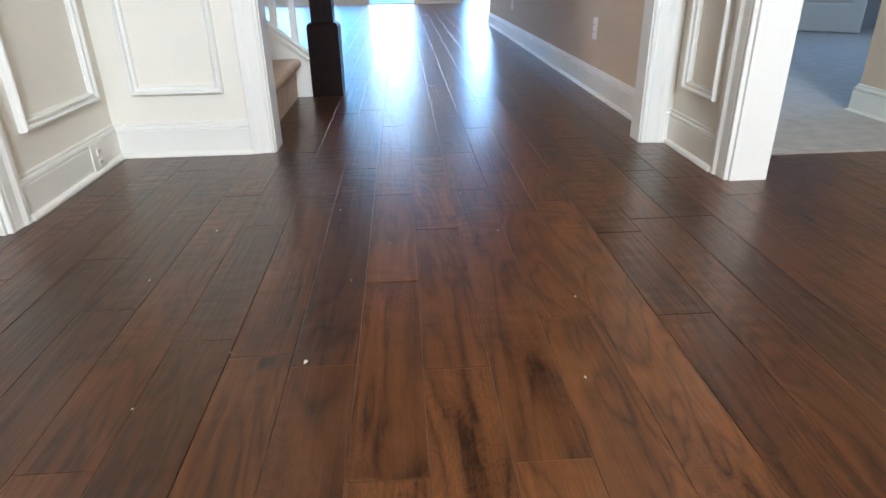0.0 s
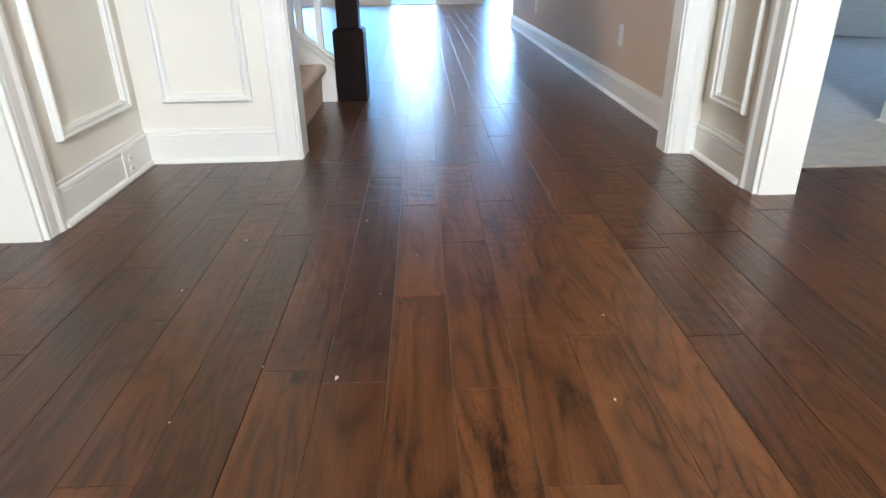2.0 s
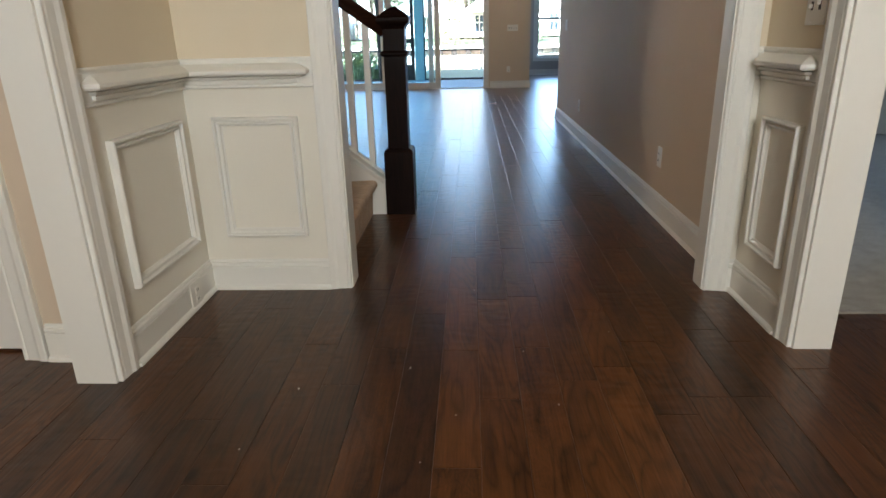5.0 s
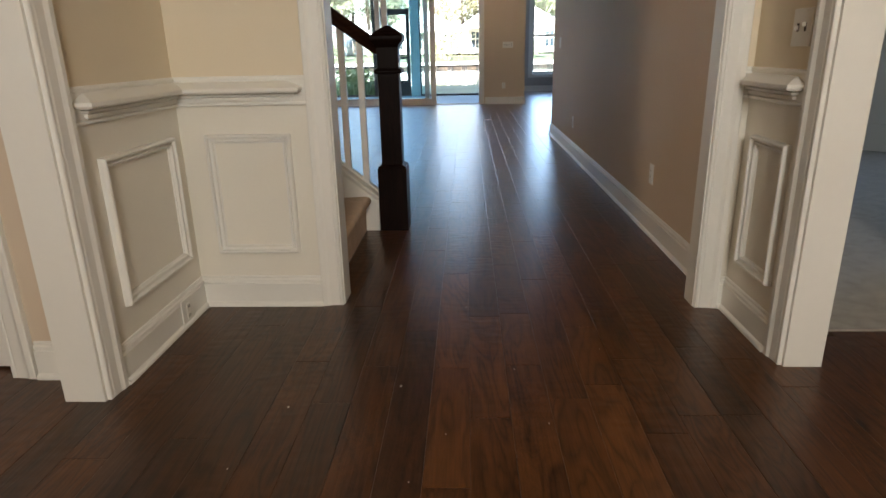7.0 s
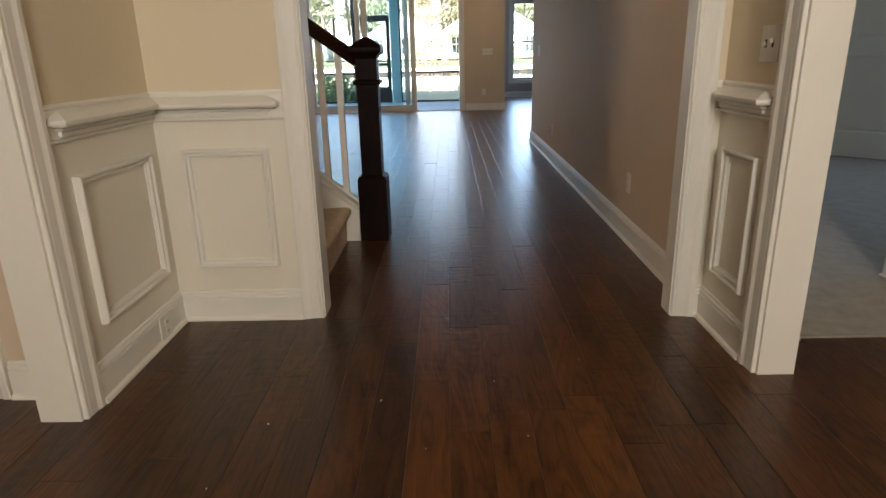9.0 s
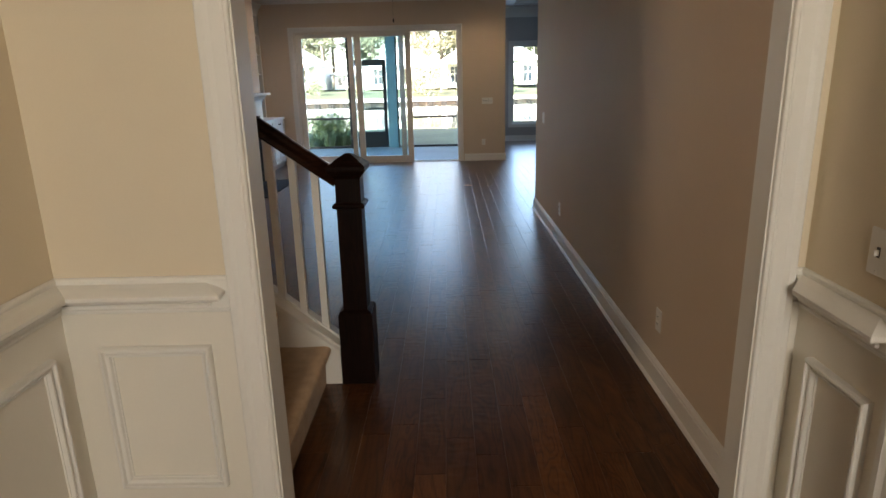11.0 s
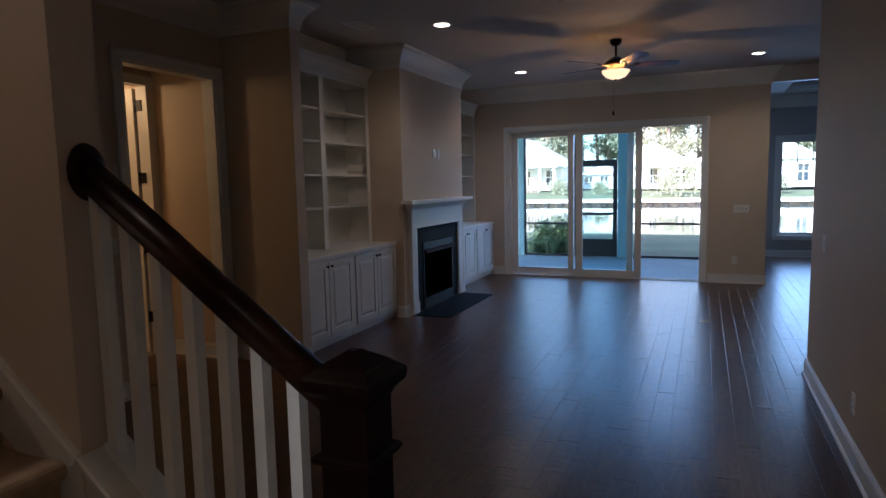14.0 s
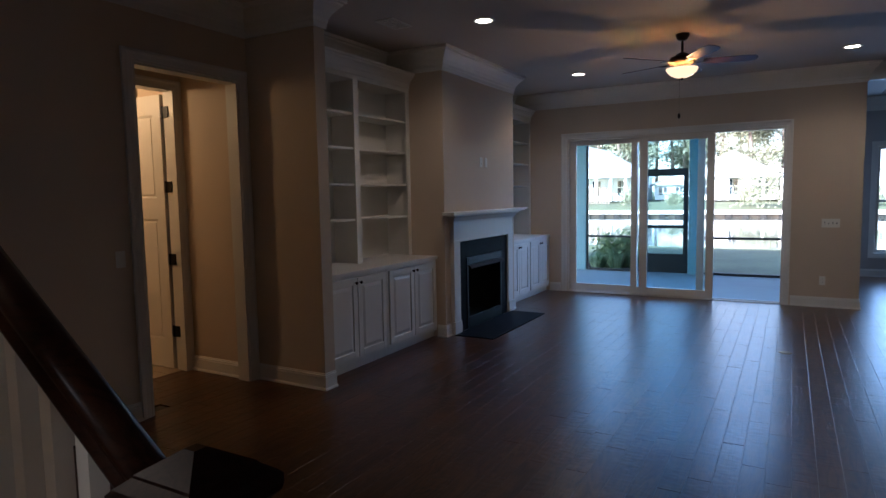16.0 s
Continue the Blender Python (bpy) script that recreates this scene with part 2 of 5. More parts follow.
def mat_glow(name, colour, strength):
    m, nodes, links, b = nodes_of(name)
    b.inputs["Base Color"].default_value = (*colour, 1)
    b.inputs["Emission Color"].default_value = (*colour, 1)
    b.inputs["Emission Strength"].default_value = strength
    b.inputs["Roughness"].default_value = 0.4
    return m


WALL = mat_plain("beige_wall_paint", (0.65, 0.535, 0.41), 0.62, spread=0.03, fine=140, bump=0.12, depth=0.0008, spec=0.3)
# greyer copy of the beige paint, cool daylight tint put into its colour
COOL_WALL = mat_plain("cool_daylight_wall_paint", (0.48, 0.46, 0.44), 0.62, spread=0.03, fine=140, bump=0.12, depth=0.0008, spec=0.3)
TRIM = mat_plain("white_trim_paint", (0.78, 0.765, 0.71), 0.40, spread=0.02, fine=45, bump=0.06, depth=0.0006)
PANEL = mat_plain("cream_wainscot_paint", (0.775, 0.74, 0.65), 0.42, spread=0.025, fine=90, bump=0.1, depth=0.0006)
ENTRY_WALL = mat_plain("sand_wall_paint", (0.72, 0.63, 0.48), 0.6, spread=0.03, fine=140, bump=0.12, depth=0.0008, spec=0.3)
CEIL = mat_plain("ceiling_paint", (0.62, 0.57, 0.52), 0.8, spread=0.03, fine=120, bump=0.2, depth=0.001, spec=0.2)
DOORPAINT = mat_plain("white_door_paint", (0.78, 0.76, 0.71), 0.40, spread=0.02, fine=70, bump=0.06, depth=0.0006)
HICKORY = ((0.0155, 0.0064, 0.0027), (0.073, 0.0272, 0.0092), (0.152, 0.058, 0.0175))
# these two carry the floor's bright and dim parts besides plank colour
AMBER_LIT = ((0.022, 0.0085, 0.0034), (0.110, 0.043, 0.0142), (0.21, 0.082, 0.025))
SMOKED_DIM = ((0.0115, 0.0056, 0.0028), (0.048, 0.0198, 0.0078), (0.102, 0.042, 0.0148))
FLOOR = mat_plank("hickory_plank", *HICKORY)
FLOOR_AMBER_LIT = mat_plank("amber_lit_plank", *AMBER_LIT)
FLOOR_SMOKED_DIM = mat_plank("smoked_dim_plank", *SMOKED_DIM)
FLOOR_FAR = mat_plank("hickory_plank_joined", *HICKORY, island=True)
FLOOR_DARK = mat_plank("dark_hickory_plank", (0.013, 0.0066, 0.0038), (0.055, 0.0235, 0.011), (0.11, 0.046, 0.0195), checks=1.0)
ESPRESSO = mat_wood("espresso_wood", (0.004, 0.0018, 0.0012), (0.009, 0.0036, 0.0025), (0.018, 0.007, 0.0045), 0.38, scrape=0.0, along="Z", tone=0.2, coat=0.0, spec=0.10)
ESPRESSO_RAIL = mat_wood("espresso_rail_wood", (0.010, 0.004, 0.0025), (0.028, 0.010, 0.0055), (0.055, 0.020, 0.010), 0.32, scrape=0.0, along="X", tone=0.2, coat=0.03, spec=0.17)
BLADE = mat_wood("fan_blade_wood", (0.02, 0.008, 0.005), (0.06, 0.022, 0.012), (0.1, 0.04, 0.02), 0.4, scrape=0.0, along="X", tone=0.2, coat=0.0, spec=0.25)
STAIR_CARPET = mat_carpet("tan_stair_carpet", (0.34, 0.22, 0.12), (0.60, 0.42, 0.25))
ROOM_CARPET = mat_carpet("grey_carpet", (0.21, 0.19, 0.16), (0.40, 0.37, 0.32))
SLATE = mat_plain("black_slate", (0.007, 0.009, 0.0115), 0.62, spread=0.3, fine=40, coarse=6, bump=0.3, depth=0.002, spec=0.07)
IRON = mat_plain("black_iron", (0.005, 0.005, 0.005), 0.45, 0.6, spread=0.25, bump=0.1)
SOOT = mat_plain("firebrick", (0.012, 0.011, 0.010), 0.9, spread=0.3, fine=25, bump=0.4, depth=0.003)
BRONZE = mat_plain("dark_bronze", (0.03, 0.02, 0.014), 0.35, 0.85, spread=0.2, bump=0.05)
PLASTIC = mat_plain("white_plastic", (0.80, 0.78, 0.72), 0.35, spread=0.01, bump=0.0)
SLOT = mat_plain("dark_slot", (0.05, 0.045, 0.04), 0.6, spread=0.1, bump=0.0)
GLASS = mat_glass("window_glass", (0.87, 0.955, 0.98))
SHADE = mat_glow("frosted_lamp_glass", (1.0, 0.66, 0.34), 0.34)
CAN_LENS = mat_glow("downlight_lens", (1.0, 0.84, 0.62), 3.2)
SLIDER = mat_plain("white_vinyl_frame", (0.72, 0.68, 0.60), 0.4, spread=0.02, bump=0.05)
TILE = mat_plain("tan_floor_tile", (0.42, 0.34, 0.24), 0.4, spread=0.12, fine=20, bump=0.1)
TEAL = mat_plain("blue_porch_paint", (0.19, 0.37, 0.43), 0.5, spread=0.06, fine=30, bump=0.1)
SCREEN = mat_plain("black_screen_frame", (0.010, 0.012, 0.013), 0.45, 0.2, spread=0.2, bump=0.05)
CONCRETE = mat_plain("porch_concrete", (0.25, 0.29, 0.305), 0.75, spread=0.12, fine=35, bump=0.3, depth=0.002)
GRASS = mat_plain("lawn", (0.13, 0.145, 0.075), 0.9, spread=0.35, fine=9, coarse=0.5, bump=0.8, depth=0.03)
BED = mat_plain("mulch", (0.07, 0.04, 0.025), 0.95, spread=0.4, fine=22, bump=0.9, depth=0.03)
WATER = mat_plain("pond_water", (0.05, 0.07, 0.06), 0.06, spread=0.1, fine=3.0, bump=0.06, depth=0.02)
SIDING = mat_plain("pale_siding", (0.76, 0.76, 0.73), 0.7, spread=0.05, fine=8, bump=0.2, depth=0.01)
ROOFING = mat_plain("grey_shingle", (0.24, 0.24, 0.25), 0.85, spread=0.25, fine=6, bump=0.5, depth=0.02)
DARKPANE = mat_plain("house_window_pane", (0.03, 0.045, 0.06), 0.1, spread=0.1, bump=0.0)
# roof colour raised to carry the sun's glare on the far houses
SUNLIT_ROOF = mat_plain("sunlit_pale_roof", (0.6, 0.61, 0.62), 0.6, spread=0.06, fine=4, bump=0.2, depth=0.01)
# near-black timber for the piles below the bulkhead cap
DARK_TIMBER = mat_plain("dark_timber", (0.022, 0.018, 0.015), 0.8, spread=0.3, fine=12, bump=0.4, depth=0.01)
TIMBER = mat_plain("weathered_timber", (0.22, 0.17, 0.13), 0.85, spread=0.25, fine=12, bump=0.4, depth=0.01)
BARK = mat_plain("pine_bark", (0.2, 0.155, 0.125), 0.95, spread=0.35, fine=9, bump=0.8, depth=0.03)


def mat_leaf(name, lo, hi):
    m, nodes, links, b = nodes_of(name)
    geo = nodes.new("ShaderNodeNewGeometry")
    r = ramp(nodes, ((0.0, lo), (1.0, hi)))
    links.new(geo.outputs["Random Per Island"], r.inputs[0])
    links.new(r.outputs[0], b.inputs["Base Color"])
    b.inputs["Roughness"].default_value = 0.6
    return m


PINE = mat_leaf("pine_needles", (0.13, 0.14, 0.085), (0.32, 0.32, 0.21))
BUSH = mat_leaf("bed_shrub_leaves", (0.16, 0.24, 0.10), (0.38, 0.45, 0.22))
SHRUB = mat_leaf("shrub_leaves", (0.16, 0.18, 0.11), (0.40, 0.40, 0.27))
BLADES = mat_leaf("bed_plant_leaves", (0.15, 0.24, 0.12), (0.40, 0.52, 0.33))


# ---- helpers for shapes ----
def link(name, bm, material, parent=None, label="", smooth=False):
    me = bpy.data.meshes.new(name)
    bmesh.ops.recalc_face_normals(bm, faces=bm.faces)
    bm.to_mesh(me)
    bm.free()
    me.materials.append(material)
    if smooth:
        for p in me.polygons:
            p.use_smooth = True
    ob = new(name, me)
    if parent:
        ob.parent = parent
    if label:
        tagged(ob, label)
    return ob


def part(name, bm, material, parent, label="", smooth=False):
    return link(name, bm, material, parent, label, smooth)


def thing(name, label, category, at=(0, 0, 0), group="", kind=""):
    ob = new(name)
    ob.location = at
    ob.empty_display_size = 0.05
    bpy.context.view_layer.update()
    return tagged(ob, label, category, group, kind)


def add_box(bm, x0, x1, y0, y1, z0, z1, bevel=0.0):
    made = bmesh.ops.create_cube(bm, size=1)["verts"]
    for v in made:
        v.co = Vector((x0 + (v.co.x + 0.5) * (x1 - x0), y0 + (v.co.y + 0.5) * (y1 - y0), z0 + (v.co.z + 0.5) * (z1 - z0)))
    if bevel:
        bmesh.ops.bevel(bm, geom=list({e for v in made for e in v.link_edges}), offset=bevel, segments=2, affect="EDGES", profile=0.6)
    return bm


def box(*a, bevel=0.0):
    return add_box(bmesh.new(), *a, bevel=bevel)


def boxes(*rows, bevel=0.0):
    bm = bmesh.new()
    for r in rows:
        add_box(bm, *r, bevel=bevel)
    return bm


def add_extrude(bm, profile, p0, p1, out, side, s0=(0, 0), s1=(0, 0)):
    """A moulding: profile points (u along out, v along side), swept from p0 to p1; s0, s1: end cuts, as slides per u and v."""
    p0, p1, out, side = Vector(p0), Vector(p1), Vector(out), Vector(side)
    d = (p1 - p0).normalized()
    a = [bm.verts.new(p0 + out * u + side * v + d * (s0[0] * u + s0[1] * v)) for u, v in profile]
    b = [bm.verts.new(p1 + out * u + side * v + d * (s1[0] * u + s1[1] * v)) for u, v in profile]
    n = len(profile)
    for i in range(n):
        bm.faces.new((a[i], a[(i + 1) % n], b[(i + 1) % n], b[i]))
    bm.faces.new(a[::-1])
    bm.faces.new(b)
    return bm


def extrude(*a, **k):
    return add_extrude(bmesh.new(), *a, **k)


def lathe(profile, steps=20, bm=None, at=(0, 0, 0), caps=True):
    bm = bm or bmesh.new()
    rings = []
    for r, z in profile:
        rings.append([bm.verts.new((at[0] + r * math.cos(2 * math.pi * i / steps), at[1] + r * math.sin(2 * math.pi * i / steps), at[2] + z)) for i in range(steps)])
    for a, b in zip(rings, rings[1:]):
        for i in range(steps):
            bm.faces.new((a[i], a[(i + 1) % steps], b[(i + 1) % steps], b[i]))
    if caps:
        bm.faces.new(rings[0][::-1])
        bm.faces.new(rings[-1])
    return bm


def square_lathe(profile, at=(0, 0)):
    """Stacked square sections (half width, z) round an upright axis."""
    bm = bmesh.new()
    rings = [[bm.verts.new((at[0] + sx * h, at[1] + sy * h, z)) for sx, sy in ((-1, -1), (1, -1), (1, 1), (-1, 1))] for h, z in profile]
    for a, b in zip(rings, rings[1:]):
        for i in range(4):
            bm.faces.new((a[i], a[(i + 1) % 4], b[(i + 1) % 4], b[i]))
    bm.faces.new(rings[0][::-1])
    bm.faces.new(rings[-1])
    return bm


BASE = [(0, 0), (0.030, 0), (0.030, 0.006), (0.026, 0.014), (0.017, 0.020), (0.016, 0.104), (0.009, 0.107), (0.009, 0.110), (0.016, 0.114), (0.014, 0.122), (0.006, 0.127), (0.006, 0.130), (0.009, 0.133), (0.005, 0.138), (0, 0.138)]
CASING = [(0, 0), (0.012, 0), (0.015, 0.003), (0.015, 0.012), (0.012, 0.016), (0.015, 0.022), (0.017, 0.055), (0.020, 0.062), (0.024, 0.070), (0.024, 0.088), (0.021, 0.092), (0, 0.092)]
CROWN = [(0, -0.24), (0.014, -0.24), (0.016, -0.20), (0.022, -0.19), (0.026, -0.165), (0.045, -0.125), (0.085, -0.075), (0.112, -0.05), (0.116, -0.035), (0.136, -0.03), (0.14, 0), (0, 0)]
SMALL_CROWN = [(0, 0), (0.012, 0), (0.014, 0.05), (0.022, 0.058), (0.03, 0.075), (0.05, 0.10), (0.072, 0.118), (0.075, 0.135), (0.085, 0.14), (0.088, 0.16), (0, 0.16)]
RAIL_BAND = [(0, 0), (0.010, 0), (0.014, 0.004), (0.014, 0.011), (0.009, 0.015), (0.009, 0.100), (0.013, 0.104), (0.013, 0.112), (0.008, 0.117), (0, 0.117)]
RAIL_NOSE = [(0.009, 0.020), (0.020, 0.020), (0.021, 0.030), (0.017, 0.033), (0.030, 0.037), (0.036, 0.044), (0.030, 0.048), (0.062, 0.052), (0.068, 0.060), (0.068, 0.070), (0.062, 0.074), (0.034, 0.088), (0.009, 0.096)]
PANEL_BEAD = [(0, 0), (0.015, 0), (0.024, 0.003), (0.027, 0.008), (0.025, 0.013), (0.013, 0.016), (0.012, 0.020), (0.019, 0.024), (0.017, 0.030), (0.006, 0.034), (0.006, 0.037), (0, 0.037)]


def structure(name, bm, material, label, category, parent=None):
    return tagged(link(name, bm, material, parent), label, category, kind="structure")


def panel_frame(bm, origin, right, up, out, width, height, profile=PANEL_BEAD):
    """A mitred picture-frame moulding; the outline's lower left is at origin."""
    o, r, u = Vector(origin), Vector(right), Vector(up)
    c = [o, o + r * width, o + r * width + u * height, o + u * height]
    for i, side in enumerate((u, -r, -u, r)):
        add_extrude(bm, profile, c[i], c[(i + 1) % 4], out, side, (0, 1), (0, -1))
    return bm


def casing(name, origin, right, out, width, height, material=TRIM, legs=True, label="white painted door casing"):
    """Casing round an opening whose lower left corner is origin."""
    o, r, u = Vector(origin), Vector(right), Vector((0, 0, 1))
    t = tagged(thing(name, label, "door casing", kind="structure"), kind="structure")
    part("casing_leg", extrude(CASING, o, o + u * height, out, -r, (0, 0), (0, 1)), material, t)
    part("casing_leg", extrude(CASING, o + r * width, o + r * width + u * height, out, r, (0, 0), (0, 1)), material, t)
    part("casing_head", extrude(CASING, o + u * height, o + u * height + r * width, out, u, (0, -1), (0, 1)), material, t)
    return t


def plate(name, centre, out, right, gangs=1, kind="switch", label="white plastic wall switch plate", wide=None):
    """A wall plate with rocker switches, toggles or sockets."""
    c, o, r, u = Vector(centre), Vector(out), Vector(right), Vector((0, 0, 1))
    w, h = wide or (0.072 + 0.046 * (gangs - 1)), 0.118
    t = thing(name, label, "light switch" if kind != "outlet" else "outlet", centre)
    m = Matrix((r, u, o)).transposed().to_4x4()

    def local(x0, x1, y0, y1, z0, z1, bevel=0.0):
        bm = box(x0, x1, y0, y1, z0, z1, bevel=bevel)
        bm.transform(m)
        return bm
    part("cover_plate", local(-w / 2, w / 2, -h / 2, h / 2, 0, 0.006, 0.0025), PLASTIC, t)
    for g in range(gangs):
        x = (g - (gangs - 1) / 2) * 0.046
        if kind == "toggle":
            part("toggle_slot", local(x - 0.006, x + 0.006, -0.013, 0.013, 0.0055, 0.0075), SLOT, t)
            part("toggle", local(x - 0.004, x + 0.004, -0.002 + 0.01 * (g % 2) - 0.006, 0.012 + 0.01 * (g % 2) - 0.006, 0.006, 0.019, 0.001), PLASTIC, t)
        elif kind == "switch":
            part("rocker", local(x - 0.016, x + 0.016, -0.033, 0.033, 0.005, 0.010, 0.002), PLASTIC, t)
        elif kind == "outlet":
            for s in (-0.02, 0.02):
                part("socket", local(x - 0.016, x + 0.016, s - 0.014, s + 0.014, 0.005, 0.009, 0.002), PLASTIC, t)
                part("slot", boxes_local(m, ((x - 0.007, x - 0.0045, s - 0.004, s + 0.006, 0.0085, 0.0098), (x + 0.0045, x + 0.007, s - 0.004, s + 0.006, 0.0085, 0.0098))), SLOT, t)
        for s in (-0.05, 0.05):
            part("screw", local(x - 0.003, x + 0.003, s - 0.003, s + 0.003, 0.005, 0.0075), PLASTIC, t)
    return t


def boxes_local(m, rows):
    bm = boxes(*rows)
    bm.transform(m)
    return bm


def panel_door(t, m, width, height, material, rows):
    """Leaf with raised panels; leaf lies in local x (0..width), z up, thickness in y; rows: (z0, z1) of each panel."""
    leaf = boxes((0, 0.11, 0, 0.04, 0, height), (width - 0.11, width, 0, 0.04, 0, height), (0.11, width - 0.11, 0.012, 0.028, 0, height))
    z = 0.0
    for a, b_ in list(rows) + [(height, height)]:
        add_box(leaf, 0.11, width - 0.11, 0, 0.04, z, a)
        z = b_
    leaf.transform(m)
    ob = part("door_leaf", leaf, material, t)
    for a, b_ in rows:
        bm = bmesh.new()
        for y0, y1 in ((0.005, 0.013), (0.027, 0.035)):
            add_box(bm, 0.15, width - 0.15, y0, y1, a + 0.04, b_ - 0.04, bevel=0.003)
        bm.transform(m)
        part("raised_panel", bm, material, ob)
        for y, o in ((0.012, -1), (0.028, 1)):
            bm = bmesh.new()
            panel_frame(bm, (0.11, y, a), (1, 0, 0), (0, 0, 1), (0, o, 0), width - 0.22, b_ - a, [(0, 0), (0.010, 0), (0.010, 0.008), (0.004, 0.02), (0, 0.024)])
            bm.transform(m)
            part("panel_bead", bm, material, ob)
    return ob


# ---- the large structure ----
H = 3.2
X_, Y_, Z_ = (1, 0, 0), (0, 1, 0), (0, 0, 1)
NX, NY = (-1, 0, 0), (0, -1, 0)


def wall(name, rows, label="beige painted wall", material=WALL):
    return structure(name, boxes(*rows), material, label, "wall")


def baseboard(name, p0, p1, out, s0=0, s1=0, material=TRIM):
    return structure(name, extrude(BASE, p0, p1, out, Z_, (s0, 0), (s1, 0)), material, "white painted baseboard with shoe moulding", "baseboard")


def crown(name, p0, p1, out, s0=0, s1=0):
    return structure(name, extrude(CROWN, (*p0, H - 0.001), (*p1, H - 0.001), out, Z_, (s0, 0), (s1, 0)), TRIM, "white painted crown moulding", "trim")


wall("wall_foyer_left_return", [(-1.265, -1.13, 1.547, 2.47, 0, 0.93)], "cream painted wainscot wall beside the opening", PANEL)
wall("wall_foyer_left_return_upper", [(-1.265, -1.13, 1.547, 2.47, 0.93, H)], "sand painted wall above the chair rail", ENTRY_WALL)
wall("wall_foyer_left_nib", [(-1.13, -0.507, 2.343, 2.47, 0, 0.93)], "cream painted wainscot wall beside the opening", PANEL)
wall("wall_foyer_left_nib_upper", [(-1.13, -0.507, 2.343, 2.47, 0.93, H)], "sand painted wall above the chair rail", ENTRY_WALL)
wall("wall_foyer_right_return", [(1.155, 1.285, 1.785, 2.40, 0, 0.93)], "cream painted wainscot wall beside the opening", PANEL)
wall("wall_foyer_right_return_upper", [(1.155, 1.285, 1.785, 2.40, 0.93, H)], "sand painted wall above the chair rail", ENTRY_WALL)
wall("wall_foyer_right_nib", [(1.041, 1.155, 2.300, 2.40, 0, 0.93)], "cream painted wainscot wall beside the opening", PANEL)
wall("wall_foyer_right_nib_upper", [(1.041, 1.155, 2.300, 2.40, 0.93, H)], "sand painted wall above the chair rail", ENTRY_WALL)
wall("wall_hall_right", [(1.155, 1.285, 2.40, 8.0, 0, H)])
wall("wall_hall_header", [(-0.507, 1.041, 2.343, 2.40, 2.60, H)])
wall("wall_foyer_back_left", [(-3.2, -2.385, 1.70, 1.83, 0, H), (-2.385, -1.555, 1.70, 1.83, 2.47, H), (-1.555, -1.265, 1.70, 1.83, 0, H)], "beige painted wall beside the closet door")
wall("wall_foyer_left", [(-3.33, -3.2, -3.4, 1.83, 0, H)])
wall("wall_foyer_front", [(-3.33, -0.13, -3.4, -3.25, 0, H), (1.03, 2.40, -3.4, -3.25, 0, H), (-0.13, 1.03, -3.4, -3.25, 2.9, H), (-0.13, 1.03, -3.4, -3.25, 0, 1.6)])
wall("wall_foyer_right", [(2.247, 2.40, -3.4, 2.705, 0, H)])
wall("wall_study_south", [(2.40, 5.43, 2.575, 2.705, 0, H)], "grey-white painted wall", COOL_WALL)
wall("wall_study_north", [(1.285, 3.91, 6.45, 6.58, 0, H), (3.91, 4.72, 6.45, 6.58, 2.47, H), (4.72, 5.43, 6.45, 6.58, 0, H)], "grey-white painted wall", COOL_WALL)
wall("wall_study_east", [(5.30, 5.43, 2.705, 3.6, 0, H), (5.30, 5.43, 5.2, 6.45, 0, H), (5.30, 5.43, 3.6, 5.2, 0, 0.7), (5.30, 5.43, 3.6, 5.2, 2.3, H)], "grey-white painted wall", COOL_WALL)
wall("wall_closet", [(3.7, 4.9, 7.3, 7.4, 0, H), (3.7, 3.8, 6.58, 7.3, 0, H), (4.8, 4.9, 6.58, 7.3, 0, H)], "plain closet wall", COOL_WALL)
wall("wall_stair_side", [(-5.0, -1.27, 3.52, 3.66, 0, H)])
wall("wall_stair_back", [(-5.0, -1.13, 2.36, 2.47, 0, H)])
wall("wall_stair_end", [(-5.1, -5.0, 2.36, 3.66, 0, H)])
# unseen shaft added over the stairs to hold the fill lamp
wall("wall_stairwell_lamp_shaft", [(-5.1, -1.27, 2.36, 2.47, H + 0.12, 5.6), (-5.1, -1.27, 3.52, 3.66, H + 0.12, 5.6), (-1.4, -1.27, 2.47, 3.52, H + 0.12, 5.6),
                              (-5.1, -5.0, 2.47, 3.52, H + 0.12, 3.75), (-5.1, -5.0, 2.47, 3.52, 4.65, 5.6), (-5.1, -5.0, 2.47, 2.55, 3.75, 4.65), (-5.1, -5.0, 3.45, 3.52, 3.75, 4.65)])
structure("stairwell_shaft_cap", boxes((-5.1, -1.27, 2.36, 3.66, 5.6, 5.72)), CEIL, "unseen off-white cap of the lamp shaft over the stairs", "ceiling")
wall("wall_living_left", [(-3.83, -3.70, 3.66, 5.80, 0, H), (-3.83, -3.70, 5.80, 6.755, 2.585, H), (-3.83, -3.70, 6.755, 12.82, 0, H)])
wall("wall_living_nib", [(-3.70, -2.94, 6.862, 6.992, 0, H)])
wall("wall_chimney_breast", [(-3.70, -2.95, 8.955, 9.24, 0, H), (-3.70, -2.95, 10.60, 10.92, 0, H), (-3.70, -2.95, 9.24, 10.60, 1.05, H), (-3.70, -3.55, 9.24, 10.60, 0, 1.05)], "beige painted chimney breast above the fireplace")
wall("wall_living_far", [(-3.83, -2.76, 12.69, 12.82, 0, H), (-2.76, 0.318, 12.69, 12.82, 2.455, H), (0.318, 1.22, 12.69, 12.82, 0, H)])
